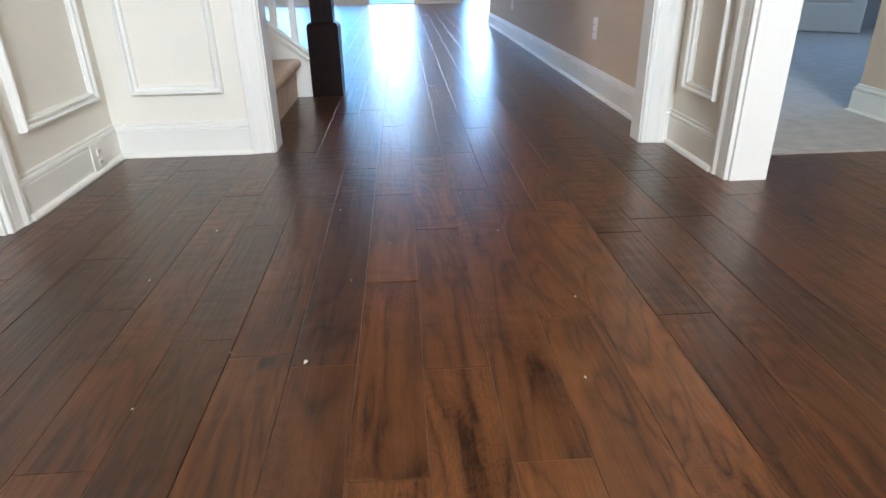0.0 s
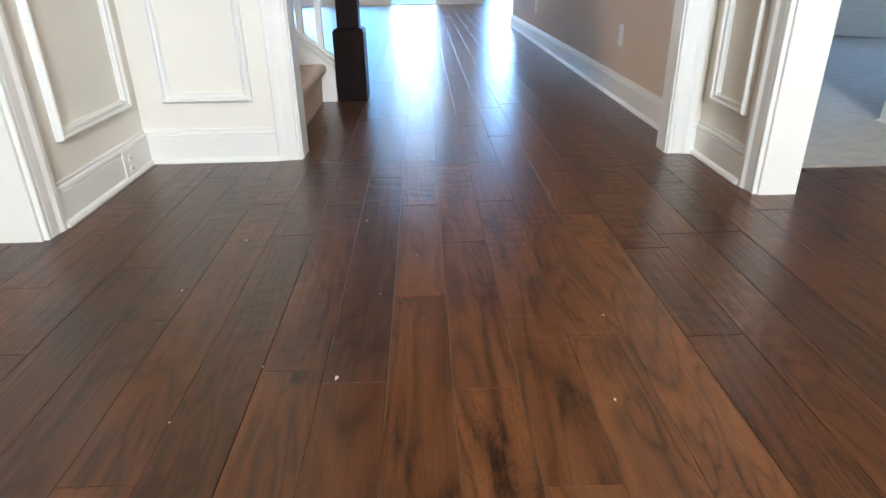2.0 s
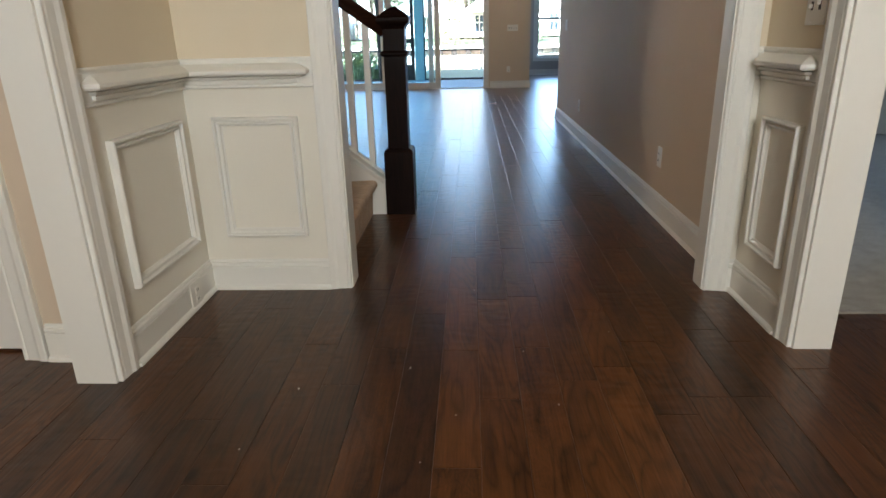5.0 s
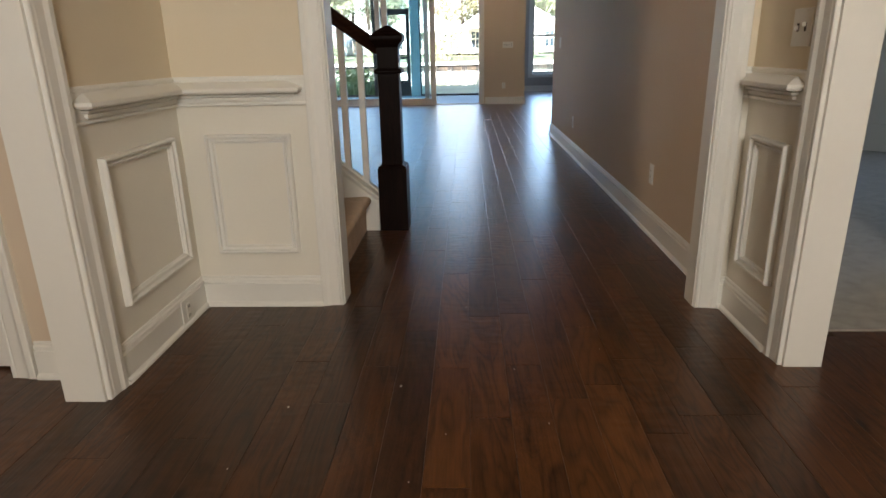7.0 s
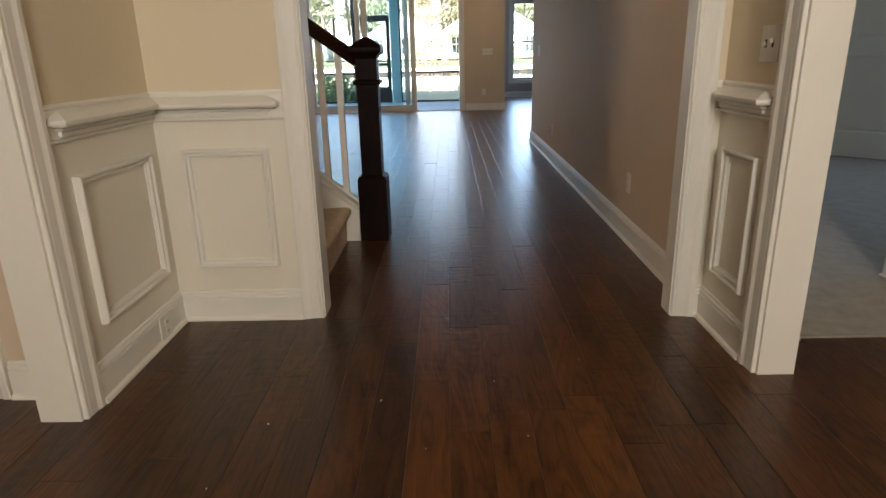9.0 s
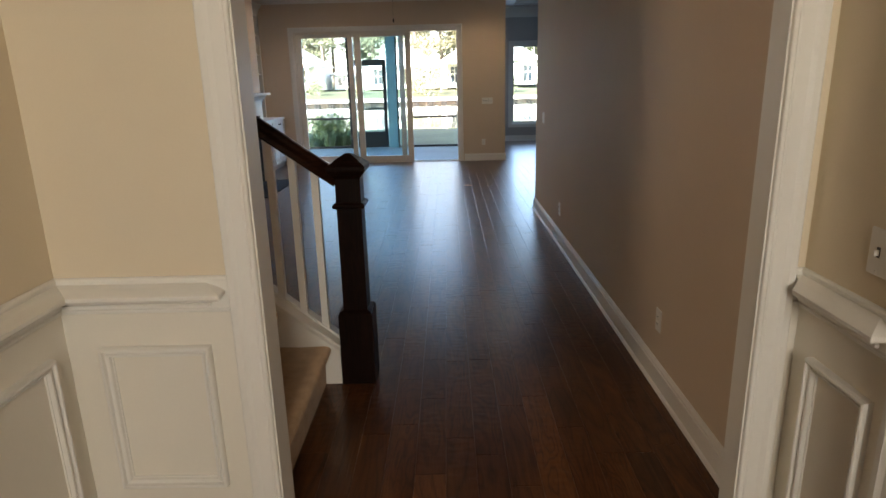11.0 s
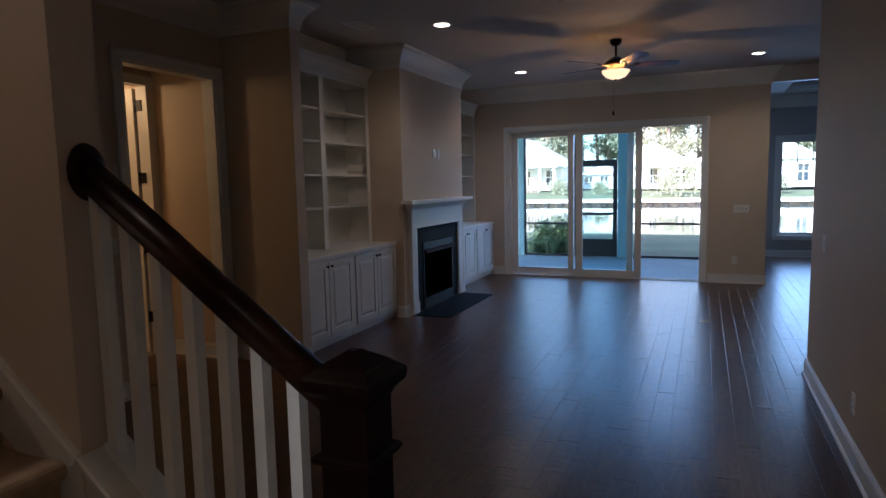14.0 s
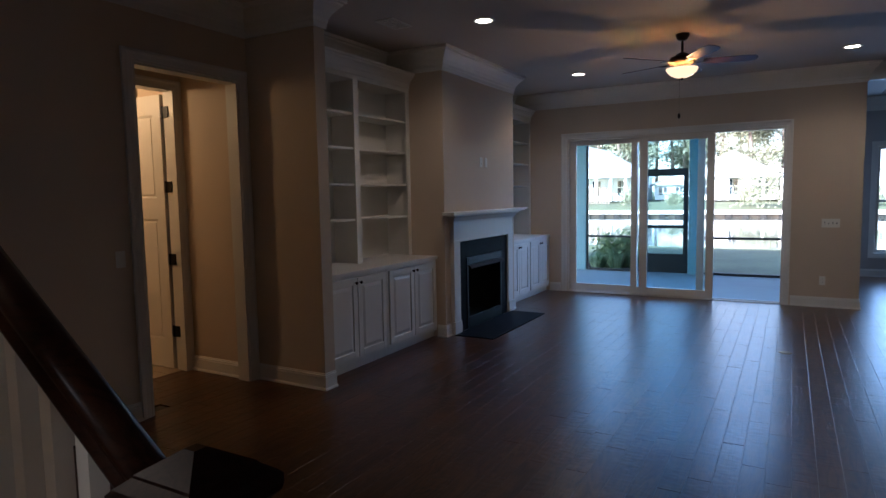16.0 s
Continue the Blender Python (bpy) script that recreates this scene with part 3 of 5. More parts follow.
wall("wall_vestibule", [(-5.1, -3.83, 6.80, 6.93, 0, H), (-4.62, -4.5, 5.20, 5.92, 0, H), (-4.62, -4.5, 6.735, 6.80, 0, H), (-4.62, -4.5, 5.92, 6.735, 2.60, H), (-6.3, -3.83, 5.07, 5.20, 0, H)])
wall("wall_bathroom", [(-6.4, -6.3, 5.07, 8.0, 0, H), (-6.3, -5.1, 7.9, 8.0, 0, H), (-5.2, -5.1, 6.93, 7.9, 0, H)])
wall("wall_kitchen_south", [(1.285, 6.13, 7.87, 8.0, 0, H)])
wall("wall_kitchen_east", [(6.0, 6.13, 8.0, 16.53, 0, H)])
wall("wall_sunroom_far", [(1.09, 1.73, 16.4, 16.53, 0, H), (2.62, 6.0, 16.4, 16.53, 0, H), (1.73, 2.62, 16.4, 16.53, 0, 0.43), (1.73, 2.62, 16.4, 16.53, 2.33, H)], "grey wall with the cool daylight tint in its colour", COOL_WALL)
wall("wall_sunroom_left", [(1.09, 1.22, 12.82, 16.4, 0, H)], "grey wall with the cool daylight tint in its colour", COOL_WALL)
wall("wall_sunroom_header", [(1.22, 6.0, 12.69, 12.82, 2.98, H)], "white painted header beam", TRIM)

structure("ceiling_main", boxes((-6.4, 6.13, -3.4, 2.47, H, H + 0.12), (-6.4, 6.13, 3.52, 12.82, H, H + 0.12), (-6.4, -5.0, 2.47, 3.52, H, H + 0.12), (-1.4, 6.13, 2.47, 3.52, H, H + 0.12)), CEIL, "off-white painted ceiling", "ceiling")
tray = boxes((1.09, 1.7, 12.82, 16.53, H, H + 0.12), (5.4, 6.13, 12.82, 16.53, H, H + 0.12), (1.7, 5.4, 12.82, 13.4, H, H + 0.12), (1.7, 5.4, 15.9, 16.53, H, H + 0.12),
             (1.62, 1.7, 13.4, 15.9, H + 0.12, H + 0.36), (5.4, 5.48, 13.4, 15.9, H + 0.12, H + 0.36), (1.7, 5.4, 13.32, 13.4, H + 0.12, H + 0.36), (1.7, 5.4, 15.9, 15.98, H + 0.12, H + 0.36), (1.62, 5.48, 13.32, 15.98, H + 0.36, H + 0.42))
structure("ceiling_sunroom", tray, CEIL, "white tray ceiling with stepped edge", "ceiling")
for z, d in ((H + 0.02, 0.05), (H + 0.24, 0.09)):
    structure("trim", boxes((1.7, 5.4, 15.9 - d, 15.9, z, z + 0.08), (1.7, 5.4, 13.4, 13.4 + d, z, z + 0.08)), TRIM, "white tray ceiling moulding", "trim")

# bed under the planks, and the other floors
structure("subfloor", boxes((-5.1, 2.40, -3.4, 2.82, -0.2, -0.012), (-5.1, 6.13, 2.82, 12.82, -0.2, -0.012), (1.09, 6.13, 12.82, 16.53, -0.2, -0.012)), SLOT, "dark subfloor under the planks", "floor")
carpet_bm = boxes((1.285, 2.30, 2.05, 6.45, -0.012, 0.009), (2.30, 5.30, 2.65, 6.45, -0.012, 0.009), (3.8, 4.8, 6.45, 7.3, -0.012, 0.008))
structure("carpet_floor", carpet_bm, ROOM_CARPET, "grey wall-to-wall carpet", "carpet")
bath_floor = structure("bathroom_floor", boxes((-6.3, -4.54, 5.2, 8.0, -0.2, -0.004)), SLOT, "grout bed of the tiled floor", "floor")

# baseboards
baseboard("baseboard", (-1.13, 1.64, 0), (-1.13, 2.343, 0), X_, 0, -1)
baseboard("baseboard", (-1.13, 2.343, 0), (-0.585, 2.343, 0), NY, 1, 0)
baseboard("baseboard", (1.155, 2.300, 0), (1.155, 1.875, 0), NX, 1, 0)
baseboard("baseboard", (1.118, 2.300, 0), (1.155, 2.300, 0), NY, 0, -1)
baseboard("baseboard", (1.155, 2.402, 0), (1.155, 8.0, 0), NX, 0, 1)
baseboard("baseboard", (1.155, 8.0, 0), (1.285, 8.0, 0), Y_, -1, 0)
baseboard("baseboard", (-1.265, 1.70, 0), (-1.455, 1.70, 0), NY)
baseboard("baseboard", (2.247, -3.25, 0), (2.247, 2.705, 0), NX, 0, 1)
baseboard("baseboard", (2.247, 2.705, 0), (5.3, 2.705, 0), Y_, -1, 0)
baseboard("baseboard", (1.285, 6.45, 0), (3.81, 6.45, 0), NY)
baseboard("baseboard", (-3.70, 3.66, 0), (-3.70, 5.705, 0), X_)
baseboard("baseboard", (-1.27, 3.66, 0), (-3.70, 3.66, 0), Y_, 0, 0)
baseboard("baseboard", (-3.70, 6.862, 0), (-2.94, 6.862, 0), NY, 1, 1)
baseboard("baseboard", (-2.94, 6.862, 0), (-2.94, 6.992, 0), X_, -1, 0)
baseboard("baseboard", (-3.05, 8.955, 0), (-2.95, 8.955, 0), NY, 0, 1)
baseboard("baseboard", (-2.95, 8.955, 0), (-2.95, 9.065, 0), X_, -1, 0)
baseboard("baseboard", (-2.95, 10.775, 0), (-2.95, 10.92, 0), X_, 0, 1)
baseboard("baseboard", (-3.05, 12.69, 0), (-2.865, 12.69, 0), NY)
baseboard("baseboard", (0.425, 12.69, 0), (1.22, 12.69, 0), NY, 0, 1)
baseboard("baseboard", (1.22, 12.69, 0), (1.22, 16.4, 0), X_, -1, 0)
baseboard("baseboard", (1.22, 16.4, 0), (6.0, 16.4, 0), NY)
baseboard("baseboard", (-4.49, 6.80, 0), (-3.83, 6.80, 0), NY)

# crown
crown("crown_moulding", (-3.70, 6.862), (-2.94, 6.862), NY, 1, 1)
crown("crown_moulding", (-2.94, 6.862), (-2.94, 6.992), X_, -1, 1)
crown("crown_moulding", (-3.70, 6.992), (-3.70, 8.955), X_, 1, -1)
crown("crown_moulding", (-3.70, 8.955), (-2.95, 8.955), NY, 1, 1)
crown("crown_moulding", (-2.95, 8.955), (-2.95, 10.92), X_, -1, 1)
crown("crown_moulding", (-3.70, 10.92), (-2.95, 10.92), Y_, 1, 1)
crown("crown_moulding", (-3.70, 10.92), (-3.70, 12.69), X_, 1, -1)
crown("crown_moulding", (-3.70, 12.69), (1.22, 12.69), NY, 1, 1)
crown("crown_moulding", (-3.70, 3.66), (-3.70, 6.862), X_, 1, -1)
crown("crown_moulding", (-3.70, 3.66), (-1.27, 3.66), Y_, 1, 1)
crown("crown_moulding", (1.155, 2.42), (1.155, 8.0), NX, 0, 1)
crown("crown_moulding", (1.22, 16.4), (6.0, 16.4), NY)

# jambs and casings
jamb = structure("jamb", boxes((-1.265, -1.13, 1.532, 1.547, 0, H)), TRIM, "white painted wall-end board", "jamb")
structure("jamb", boxes((-0.507, -0.490, 2.343, 2.47, 0, 2.60)), TRIM, "white painted opening jamb", "jamb")
structure("jamb", boxes((1.155, 1.285, 1.767, 1.785, 0, H)), TRIM, "white painted wall-end board", "jamb")
structure("jamb", boxes((1.024, 1.041, 2.300, 2.40, 0, 2.60)), TRIM, "white painted opening jamb", "jamb")
structure("jamb", boxes((-0.49, 1.024, 2.343, 2.40, 2.585, 2.60)), TRIM, "white painted opening jamb", "jamb")
for name, p, out, side in (("casing_left_return", (-1.13, 1.545, 0), X_, Y_), ("casing_left_nib", (-0.495, 2.343, 0), NY, NX), ("casing_right_nib", (1.029, 2.300, 0), NY, X_), ("casing_right_return", (1.155, 1.780, 0), NX, Y_)):
    structure("casing", extrude(CASING, p, (p[0], p[1], 2.6), out, side), TRIM, "white fluted opening casing", "casing")
casing("living_door_casing", (-3.70, 5.80, 0), Y_, X_, 0.955, 2.585)
structure("jamb", boxes((-3.83, -3.70, 5.80, 5.815, 0, 2.585), (-3.83, -3.70, 6.74, 6.755, 0, 2.585), (-3.83, -3.70, 5.815, 6.74, 2.57, 2.585)), TRIM, "white painted opening jamb", "jamb")
casing("bathroom_door_casing", (-4.5, 5.94, 0), Y_, X_, 0.775, 2.58)
structure("jamb", boxes((-4.62, -4.5, 5.92, 5.94, 0, 2.58), (-4.62, -4.5, 6.715, 6.735, 0, 2.58), (-4.62, -4.5, 5.94, 6.715, 2.58, 2.60)), TRIM, "white painted door jamb", "jamb")
casing("closet_casing", (3.91, 6.45, 0), X_, NY, 0.81, 2.47)
casing("foyer_door_casing", (-2.385, 1.70, 0), X_, NY, 0.83, 2.47)
casing("slider_casing", (-2.76, 12.69, 0), X_, NY, 3.078, 2.455, label="white casing round the sliding glass door")

# ---- wainscot ----
def chair_rail(p0, p1, out, s0, s1, end0, end1):
    t = thing("chair_rail", "cream painted chair rail with projecting moulded nose", "chair rail", kind="structure")
    a, b = Vector(p0), Vector(p1)
    d = (b - a).normalized()
    part("rail_band", extrude(RAIL_BAND, (*p0, 0.875), (*p1, 0.875), out, Z_, (s0, 0), (s1, 0)), TRIM, t)
    q0, q1 = a + d * end0, b - d * end1
    nose = extrude(RAIL_NOSE, (q0.x, q0.y, 0.875), (q1.x, q1.y, 0.875), out, Z_, (s0 if not end0 else -1, 0), (s1 if not end1 else 1, 0))
    for q, used, back in ((q0, end0, -d), (q1, end1, d)):
        if used:
            w = Vector((q.x, q.y, 0.875))
            add_extrude(nose, RAIL_NOSE, w, w + Vector(out) * 0.0001, (back.x, back.y, 0), Z_, (0, 0), (1, 0))
    part("rail_nose", nose, TRIM, t)


chair_rail((-1.13, 1.638), (-1.13, 2.343), X_, 0, -1, 0.086, 0)
chair_rail((-1.13, 2.343), (-0.588, 2.343), NY, 1, 0, 0, 0.080)
chair_rail((1.155, 2.300), (1.155, 1.873), NX, 1, 0, 0, 0.084)
chair_rail((1.122, 2.300), (1.155, 2.300), NY, 0, -1, 0, 0)


def wainscot_panel(origin, right, out, width, height):
    bm = bmesh.new()
    panel_frame(bm, origin, right, Z_, out, width, height)
    return structure("panel_moulding", bm, TRIM, "cream applied wainscot panel moulding", "trim")


wainscot_panel((-1.024, 2.343, 0.247), X_, NY, 0.357, 0.514)
wainscot_panel((-1.13, 1.738, 0.250), Y_, X_, 0.51, 0.514)
wainscot_panel((1.155, 2.200, 0.237), NY, NX, 0.27, 0.510)

# ---- wall plates ----
plate("wall_outlet", (-1.113, 2.135, 0.060), X_, Y_, 1, "outlet", "white outlet set sideways in the baseboard", 0.105)
plate("wall_switch", (1.155, 1.975, 1.122), NX, NY, 2, "toggle", "white double toggle switch plate above the chair rail", 0.118)
plate("wall_outlet", (1.155, 3.47, 0.348), NX, NY, 1, "outlet", "white outlet low on the hall wall")
plate("wall_outlet", (1.155, 6.32, 0.335), NX, NY, 1, "outlet", "white outlet low on the hall wall")
plate("wall_switch", (1.155, 7.42, 1.125), NX, NY, 2, "switch", "white double rocker switch at the end of the hall wall")
plate("wall_switch", (0.875, 12.69, 1.14), NY, X_, 4, "toggle", "white four-gang switch plate beside the sliding door")
plate("wall_outlet", (0.80, 12.69, 0.36), NY, X_, 1, "outlet", "white outlet near the sliding door")
plate("wall_outlet", (-2.95, 9.90, 2.0), X_, Y_, 1, "outlet", "white outlet high on the chimney breast")
plate("wall_outlet", (-2.95, 10.04, 2.0), X_, Y_, 1, "cable", "white cable plate high on the chimney breast")
plate("wall_switch", (-3.70, 5.62, 1.19), X_, Y_, 1, "switch", "white switch beside the bathroom passage")

# ---- stairs ----
RISE, RUN, SLOPE = 0.202, 0.262, 0.73
stairs = thing("staircase", "tan carpeted stairs with white stringer rising beside the hall", "stairs", (-0.6, 3.0, 0))
inv = Matrix.Translation((0.6, -3.0, 0))


def spart(name, bm, material, owner, label="", smooth=False):
    bm.transform(inv)
    return part(name, bm, material, owner, label, smooth)


for k in range(9):
    x1 = -0.574 - RUN * k
    z = 0.016 + RISE * (k + 1)
    base_z = 0.0 if k == 0 else z - RISE
    prof = [(-0.004, base_z), (0, z - 0.075), (0.010, z - 0.060), (0.024, z - 0.050), (0.033, z - 0.036), (0.035, z - 0.022), (0.029, z - 0.009), (0.016, z - 0.001), (0.0, z + 0.001), (-0.12, z - 0.004), (-RUN - 0.02, z), (-RUN - 0.02, base_z)]
    spart("carpeted_step", extrude(prof, (x1, 2.472, 0), (x1, 3.518, 0), X_, Z_), STAIR_CARPET, stairs, smooth=False)
top = lambda x: 0.235 + 0.80 * (-0.5 - x)  # noqa: E731
sbm = bmesh.new()
for y0, y1, xe in ((3.52, 3.655, -1.269),):
    pts = [(-0.492, 0), (-0.492, top(-0.492) - 0.03), (xe, top(xe) - 0.03), (xe, 0)]
    add_extrude(sbm, pts, (0, y0, 0), (0, y1, 0), X_, Z_)
spart("stringer", sbm, TRIM, stairs)
sk = bmesh.new()
add_extrude(sk, [(-1.271, top(-1.271) - 0.25), (-1.271, top(-1.271) - 0.03), (-3.0, top(-3.0) - 0.03), (-3.0, top(-3.0) - 0.25)], (0, 3.508, 0), (0, 3.5195, 0), X_, Z_)
spart("skirt_board", sk, TRIM, stairs)
dirv = Vector((-1, 0, SLOPE)).normalized()
upv = Vector((0.76, 0, 1)).normalized()
CAPP = [(-0.012, -0.03), (0.147, -0.03), (0.155, -0.016), (0.157, -0.006), (0.150, 0.0), (-0.015, 0.0), (-0.022, -0.006), (-0.020, -0.016)]
spart("stringer_cap", extrude(CAPP, (-0.484, 3.52, top(-0.484)), (-1.269, 3.52, top(-1.269)), Y_, upv), TRIM, stairs)
spart("skirt_cap", extrude([(-0.022, -0.035), (0.0, -0.035), (0, 0), (-0.015, 0), (-0.022, -0.008)], (-1.271, 3.519, top(-1.271)), (-3.0, 3.519, top(-3.0)), Y_, upv), TRIM, stairs)

railing = thing("stair_railing", "dark espresso newel and handrail with square white balusters", "railing", (-0.4, 3.6, 0))
inv = Matrix.Translation((0.4, -3.6, 0))
C = (-0.4, 3.6)
newel = spart("newel_post", square_lathe([(0.088, 0.0), (0.088, 0.39), (0.083, 0.395), (0.083, 0.402), (0.070, 0.408), (0.062, 0.412), (0.062, 1.10)], C), ESPRESSO, railing, "dark espresso square newel shaft on a plinth")
spart("newel_collar", square_lathe([(0.063, 0.945), (0.076, 0.950), (0.080, 0.957), (0.080, 0.966), (0.074, 0.973), (0.063, 0.978)], C), ESPRESSO, newel)
spart("newel_cap", square_lathe([(0.063, 1.095), (0.070, 1.110), (0.078, 1.118), (0.090, 1.130), (0.093, 1.142), (0.093, 1.157), (0.086, 1.165), (0.066, 1.180), (0.064, 1.184), (0.012, 1.216)], C), ESPRESSO, newel)
RAILP = [(-0.030, -0.040), (0.030, -0.040), (0.033, -0.030), (0.024, -0.018), (0.024, -0.008), (0.034, 0.004), (0.035, 0.018), (0.028, 0.030), (0.014, 0.037), (-0.014, 0.037), (-0.028, 0.030), (-0.035, 0.018), (-0.034, 0.004), (-0.024, -0.008), (-0.024, -0.018), (-0.033, -0.030)]
rz = lambda x: 1.112 + 0.713 * (-0.487 - x)  # noqa: E731
spart("handrail", extrude(RAILP, (-0.452, 3.6, rz(-0.452)), (-1.26, 3.6, rz(-1.26)), Y_, upv), ESPRESSO_RAIL, railing, "dark polished handrail", True)
ros = lathe([(0.062, 0), (0.066, 0.006), (0.062, 0.014), (0.045, 0.02), (0.01, 0.022)], 28)
ros.transform(Matrix.Translation((-1.2695, 3.6, rz(-1.26) - 0.005)) @ Matrix.Rotation(math.pi / 2, 4, "Y") @ Matrix.Diagonal((1.25, 0.92, 1, 1)))
spart("rosette", ros, ESPRESSO_RAIL, railing, "dark oval wall rosette")
for k in range(7):
    x = -0.571 - 0.109 * k
    x = max(x, -1.252)
    bm = bmesh.new()
    h = 0.018
    lo = [bm.verts.new((x + sx * h, 3.6 + sy * h, top(x + sx * h) - 0.004)) for sx, sy in ((-1, -1), (1, -1), (1, 1), (-1, 1))]
    hi = [bm.verts.new((x + sx * h, 3.6 + sy * h, rz(x + sx * h) - 0.042)) for sx, sy in ((-1, -1), (1, -1), (1, 1), (-1, 1))]
    for i in range(4):
        bm.faces.new((lo[i], lo[(i + 1) % 4], hi[(i + 1) % 4], hi[i]))
    bm.faces.new(lo[::-1]), bm.faces.new(hi)
    spart("baluster", bm, TRIM, railing)
FILL = [(-0.02, 0), (0.02, 0), (0.02, 0.012), (-0.02, 0.012)]
spart("shoe_rail", extrude(FILL, (-0.492, 3.6, top(-0.492)), (-1.268, 3.6, top(-1.268)), Y_, upv), TRIM, railing)
inv = Matrix()

# ---- doors ----
fd = thing("foyer_closet_door", "white two-panel closet door, closed, in the foyer", "door", (-1.965, 1.74, 0))
for ob_m in (Matrix.Translation((-0.405, 0.01, 0.012)),):
    panel_door(fd, ob_m, 0.81, 2.44, DOORPAINT, ((0.25, 0.95), (1.10, 2.28)))
sd = thing("study_closet_door", "white two-panel door standing ajar in blue daylight", "door", (3.915, 6.42, 0))
leaf = panel_door(sd, Matrix.Rotation(radians(-45), 4, "Z") @ Matrix.Translation((0.0, -0.04, 0.02)), 0.81, 2.43, DOORPAINT, ((0.24, 1.0), (1.15, 2.27)))
bd = thing("bathroom_door", "white two-panel door swung open into the warm lit bathroom", "door", (-4.625, 6.715, 0))
leaf = panel_door(bd, Matrix.Rotation(radians(180), 4, "Z") @ Matrix.Translation((0.02, -0.02, 0.012)), 0.76, 2.55, DOORPAINT, ((0.26, 1.42), (1.60, 2.38)))
for z in (0.37, 1.05, 1.72, 2.40):
    part("hinge", boxes((-0.002, 0.072, -0.010, -0.001, z - 0.05, z + 0.05), (-0.010, 0.004, -0.018, -0.001, z - 0.054, z + 0.054)), IRON, bd, "black steel butt hinge")
part("latch_plate", boxes((-0.785, -0.779, -0.012, 0.012, 0.95, 1.02)), IRON, bd)

# ---- fireplace ----
fp = thing("fireplace", "white wooden fireplace surround with black slate and firebox", "fireplace", (-2.95, 9.92, 0))
inv = Matrix.Translation((2.95, -9.92, 0))
for y0, y1 in ((9.075, 9.225), (10.615, 10.765)):
    leg = spart("pilaster", boxes((-2.949, -2.90, y0, y1, 0.15, 1.07), bevel=0.003), TRIM, fp)
    spart("plinth", boxes((-2.949, -2.888, y0 - 0.008, y1 + 0.008, 0, 0.15), bevel=0.003), TRIM, leg)
spart("frieze", boxes((-2.949, -2.90, 9.075, 10.765, 1.07, 1.29), (-2.949, -2.894, 9.06, 10.78, 1.065, 1.085), bevel=0.003), TRIM, fp)
mc = bmesh.new()
COVE = [(0, 0), (0.012, 0), (0.015, 0.02), (0.022, 0.026), (0.045, 0.06), (0.062, 0.075), (0.065, 0.09), (0, 0.09)]
add_extrude(mc, COVE, (-2.90, 9.06, 1.285), (-2.90, 10.78, 1.285), X_, Z_, (-1, 0), (1, 0))
add_extrude(mc, COVE, (-2.949, 9.06, 1.285), (-2.90, 9.06, 1.285), NY, Z_, (0, 0), (1, 0))
add_extrude(mc, COVE, (-2.949, 10.78, 1.285), (-2.90, 10.78, 1.285), Y_, Z_, (0, 0), (1, 0))
spart("mantel_cove", mc, TRIM, fp)
spart("mantel_shelf", boxes((-2.949, -2.80, 8.90, 10.96, 1.375, 1.412), bevel=0.004), TRIM, fp)
for row in ((-2.949, -2.925, 9.225, 9.42, 0.004, 1.07), (-2.949, -2.925, 10.42, 10.615, 0.004, 1.07), (-2.949, -2.925, 9.42, 10.42, 0.86, 1.07)):
    spart("slate_slip", boxes(row, bevel=0.002), SLATE, fp, "black slate facing")
fb = spart("firebox", boxes((-3.545, -3.50, 9.26, 10.58, 0.006, 1.04), (-3.50, -2.955, 9.26, 9.30, 0.006, 1.04), (-3.50, -2.955, 10.54, 10.58, 0.006, 1.04), (-3.50, -2.955, 9.30, 10.54, 0.99, 1.04), (-3.50, -2.955, 9.30, 10.54, 0.006, 0.05)), SOOT, fp, "sooty firebrick firebox")
spart("insert_frame", boxes((-2.948, -2.915, 9.42, 9.46, 0.004, 0.86), (-2.948, -2.915, 10.38, 10.42, 0.004, 0.86), (-2.948, -2.915, 9.46, 10.38, 0.74, 0.86), (-2.948, -2.915, 9.46, 10.38, 0.004, 0.14), bevel=0.003), IRON, fp, "black metal insert frame")
spart("hood", extrude([(0, 0), (0.030, -0.012), (0.048, -0.034), (0.050, -0.046), (0.044, -0.048), (0, -0.020)], (-2.915, 9.44, 0.775), (-2.915, 10.40, 0.775), X_, Z_), SOOT, fp)
for i in range(5):
    spart("louvre", boxes((-2.944, -2.922, 9.47, 10.37, 0.02 + i * 0.023, 0.032 + i * 0.023)), IRON, fp)
inv = Matrix()
structure("hearth", boxes((-2.90, -2.42, 9.065, 10.70, -0.012, 0.012), bevel=0.002), SLATE, "flush black slate hearth slab", "hearth")


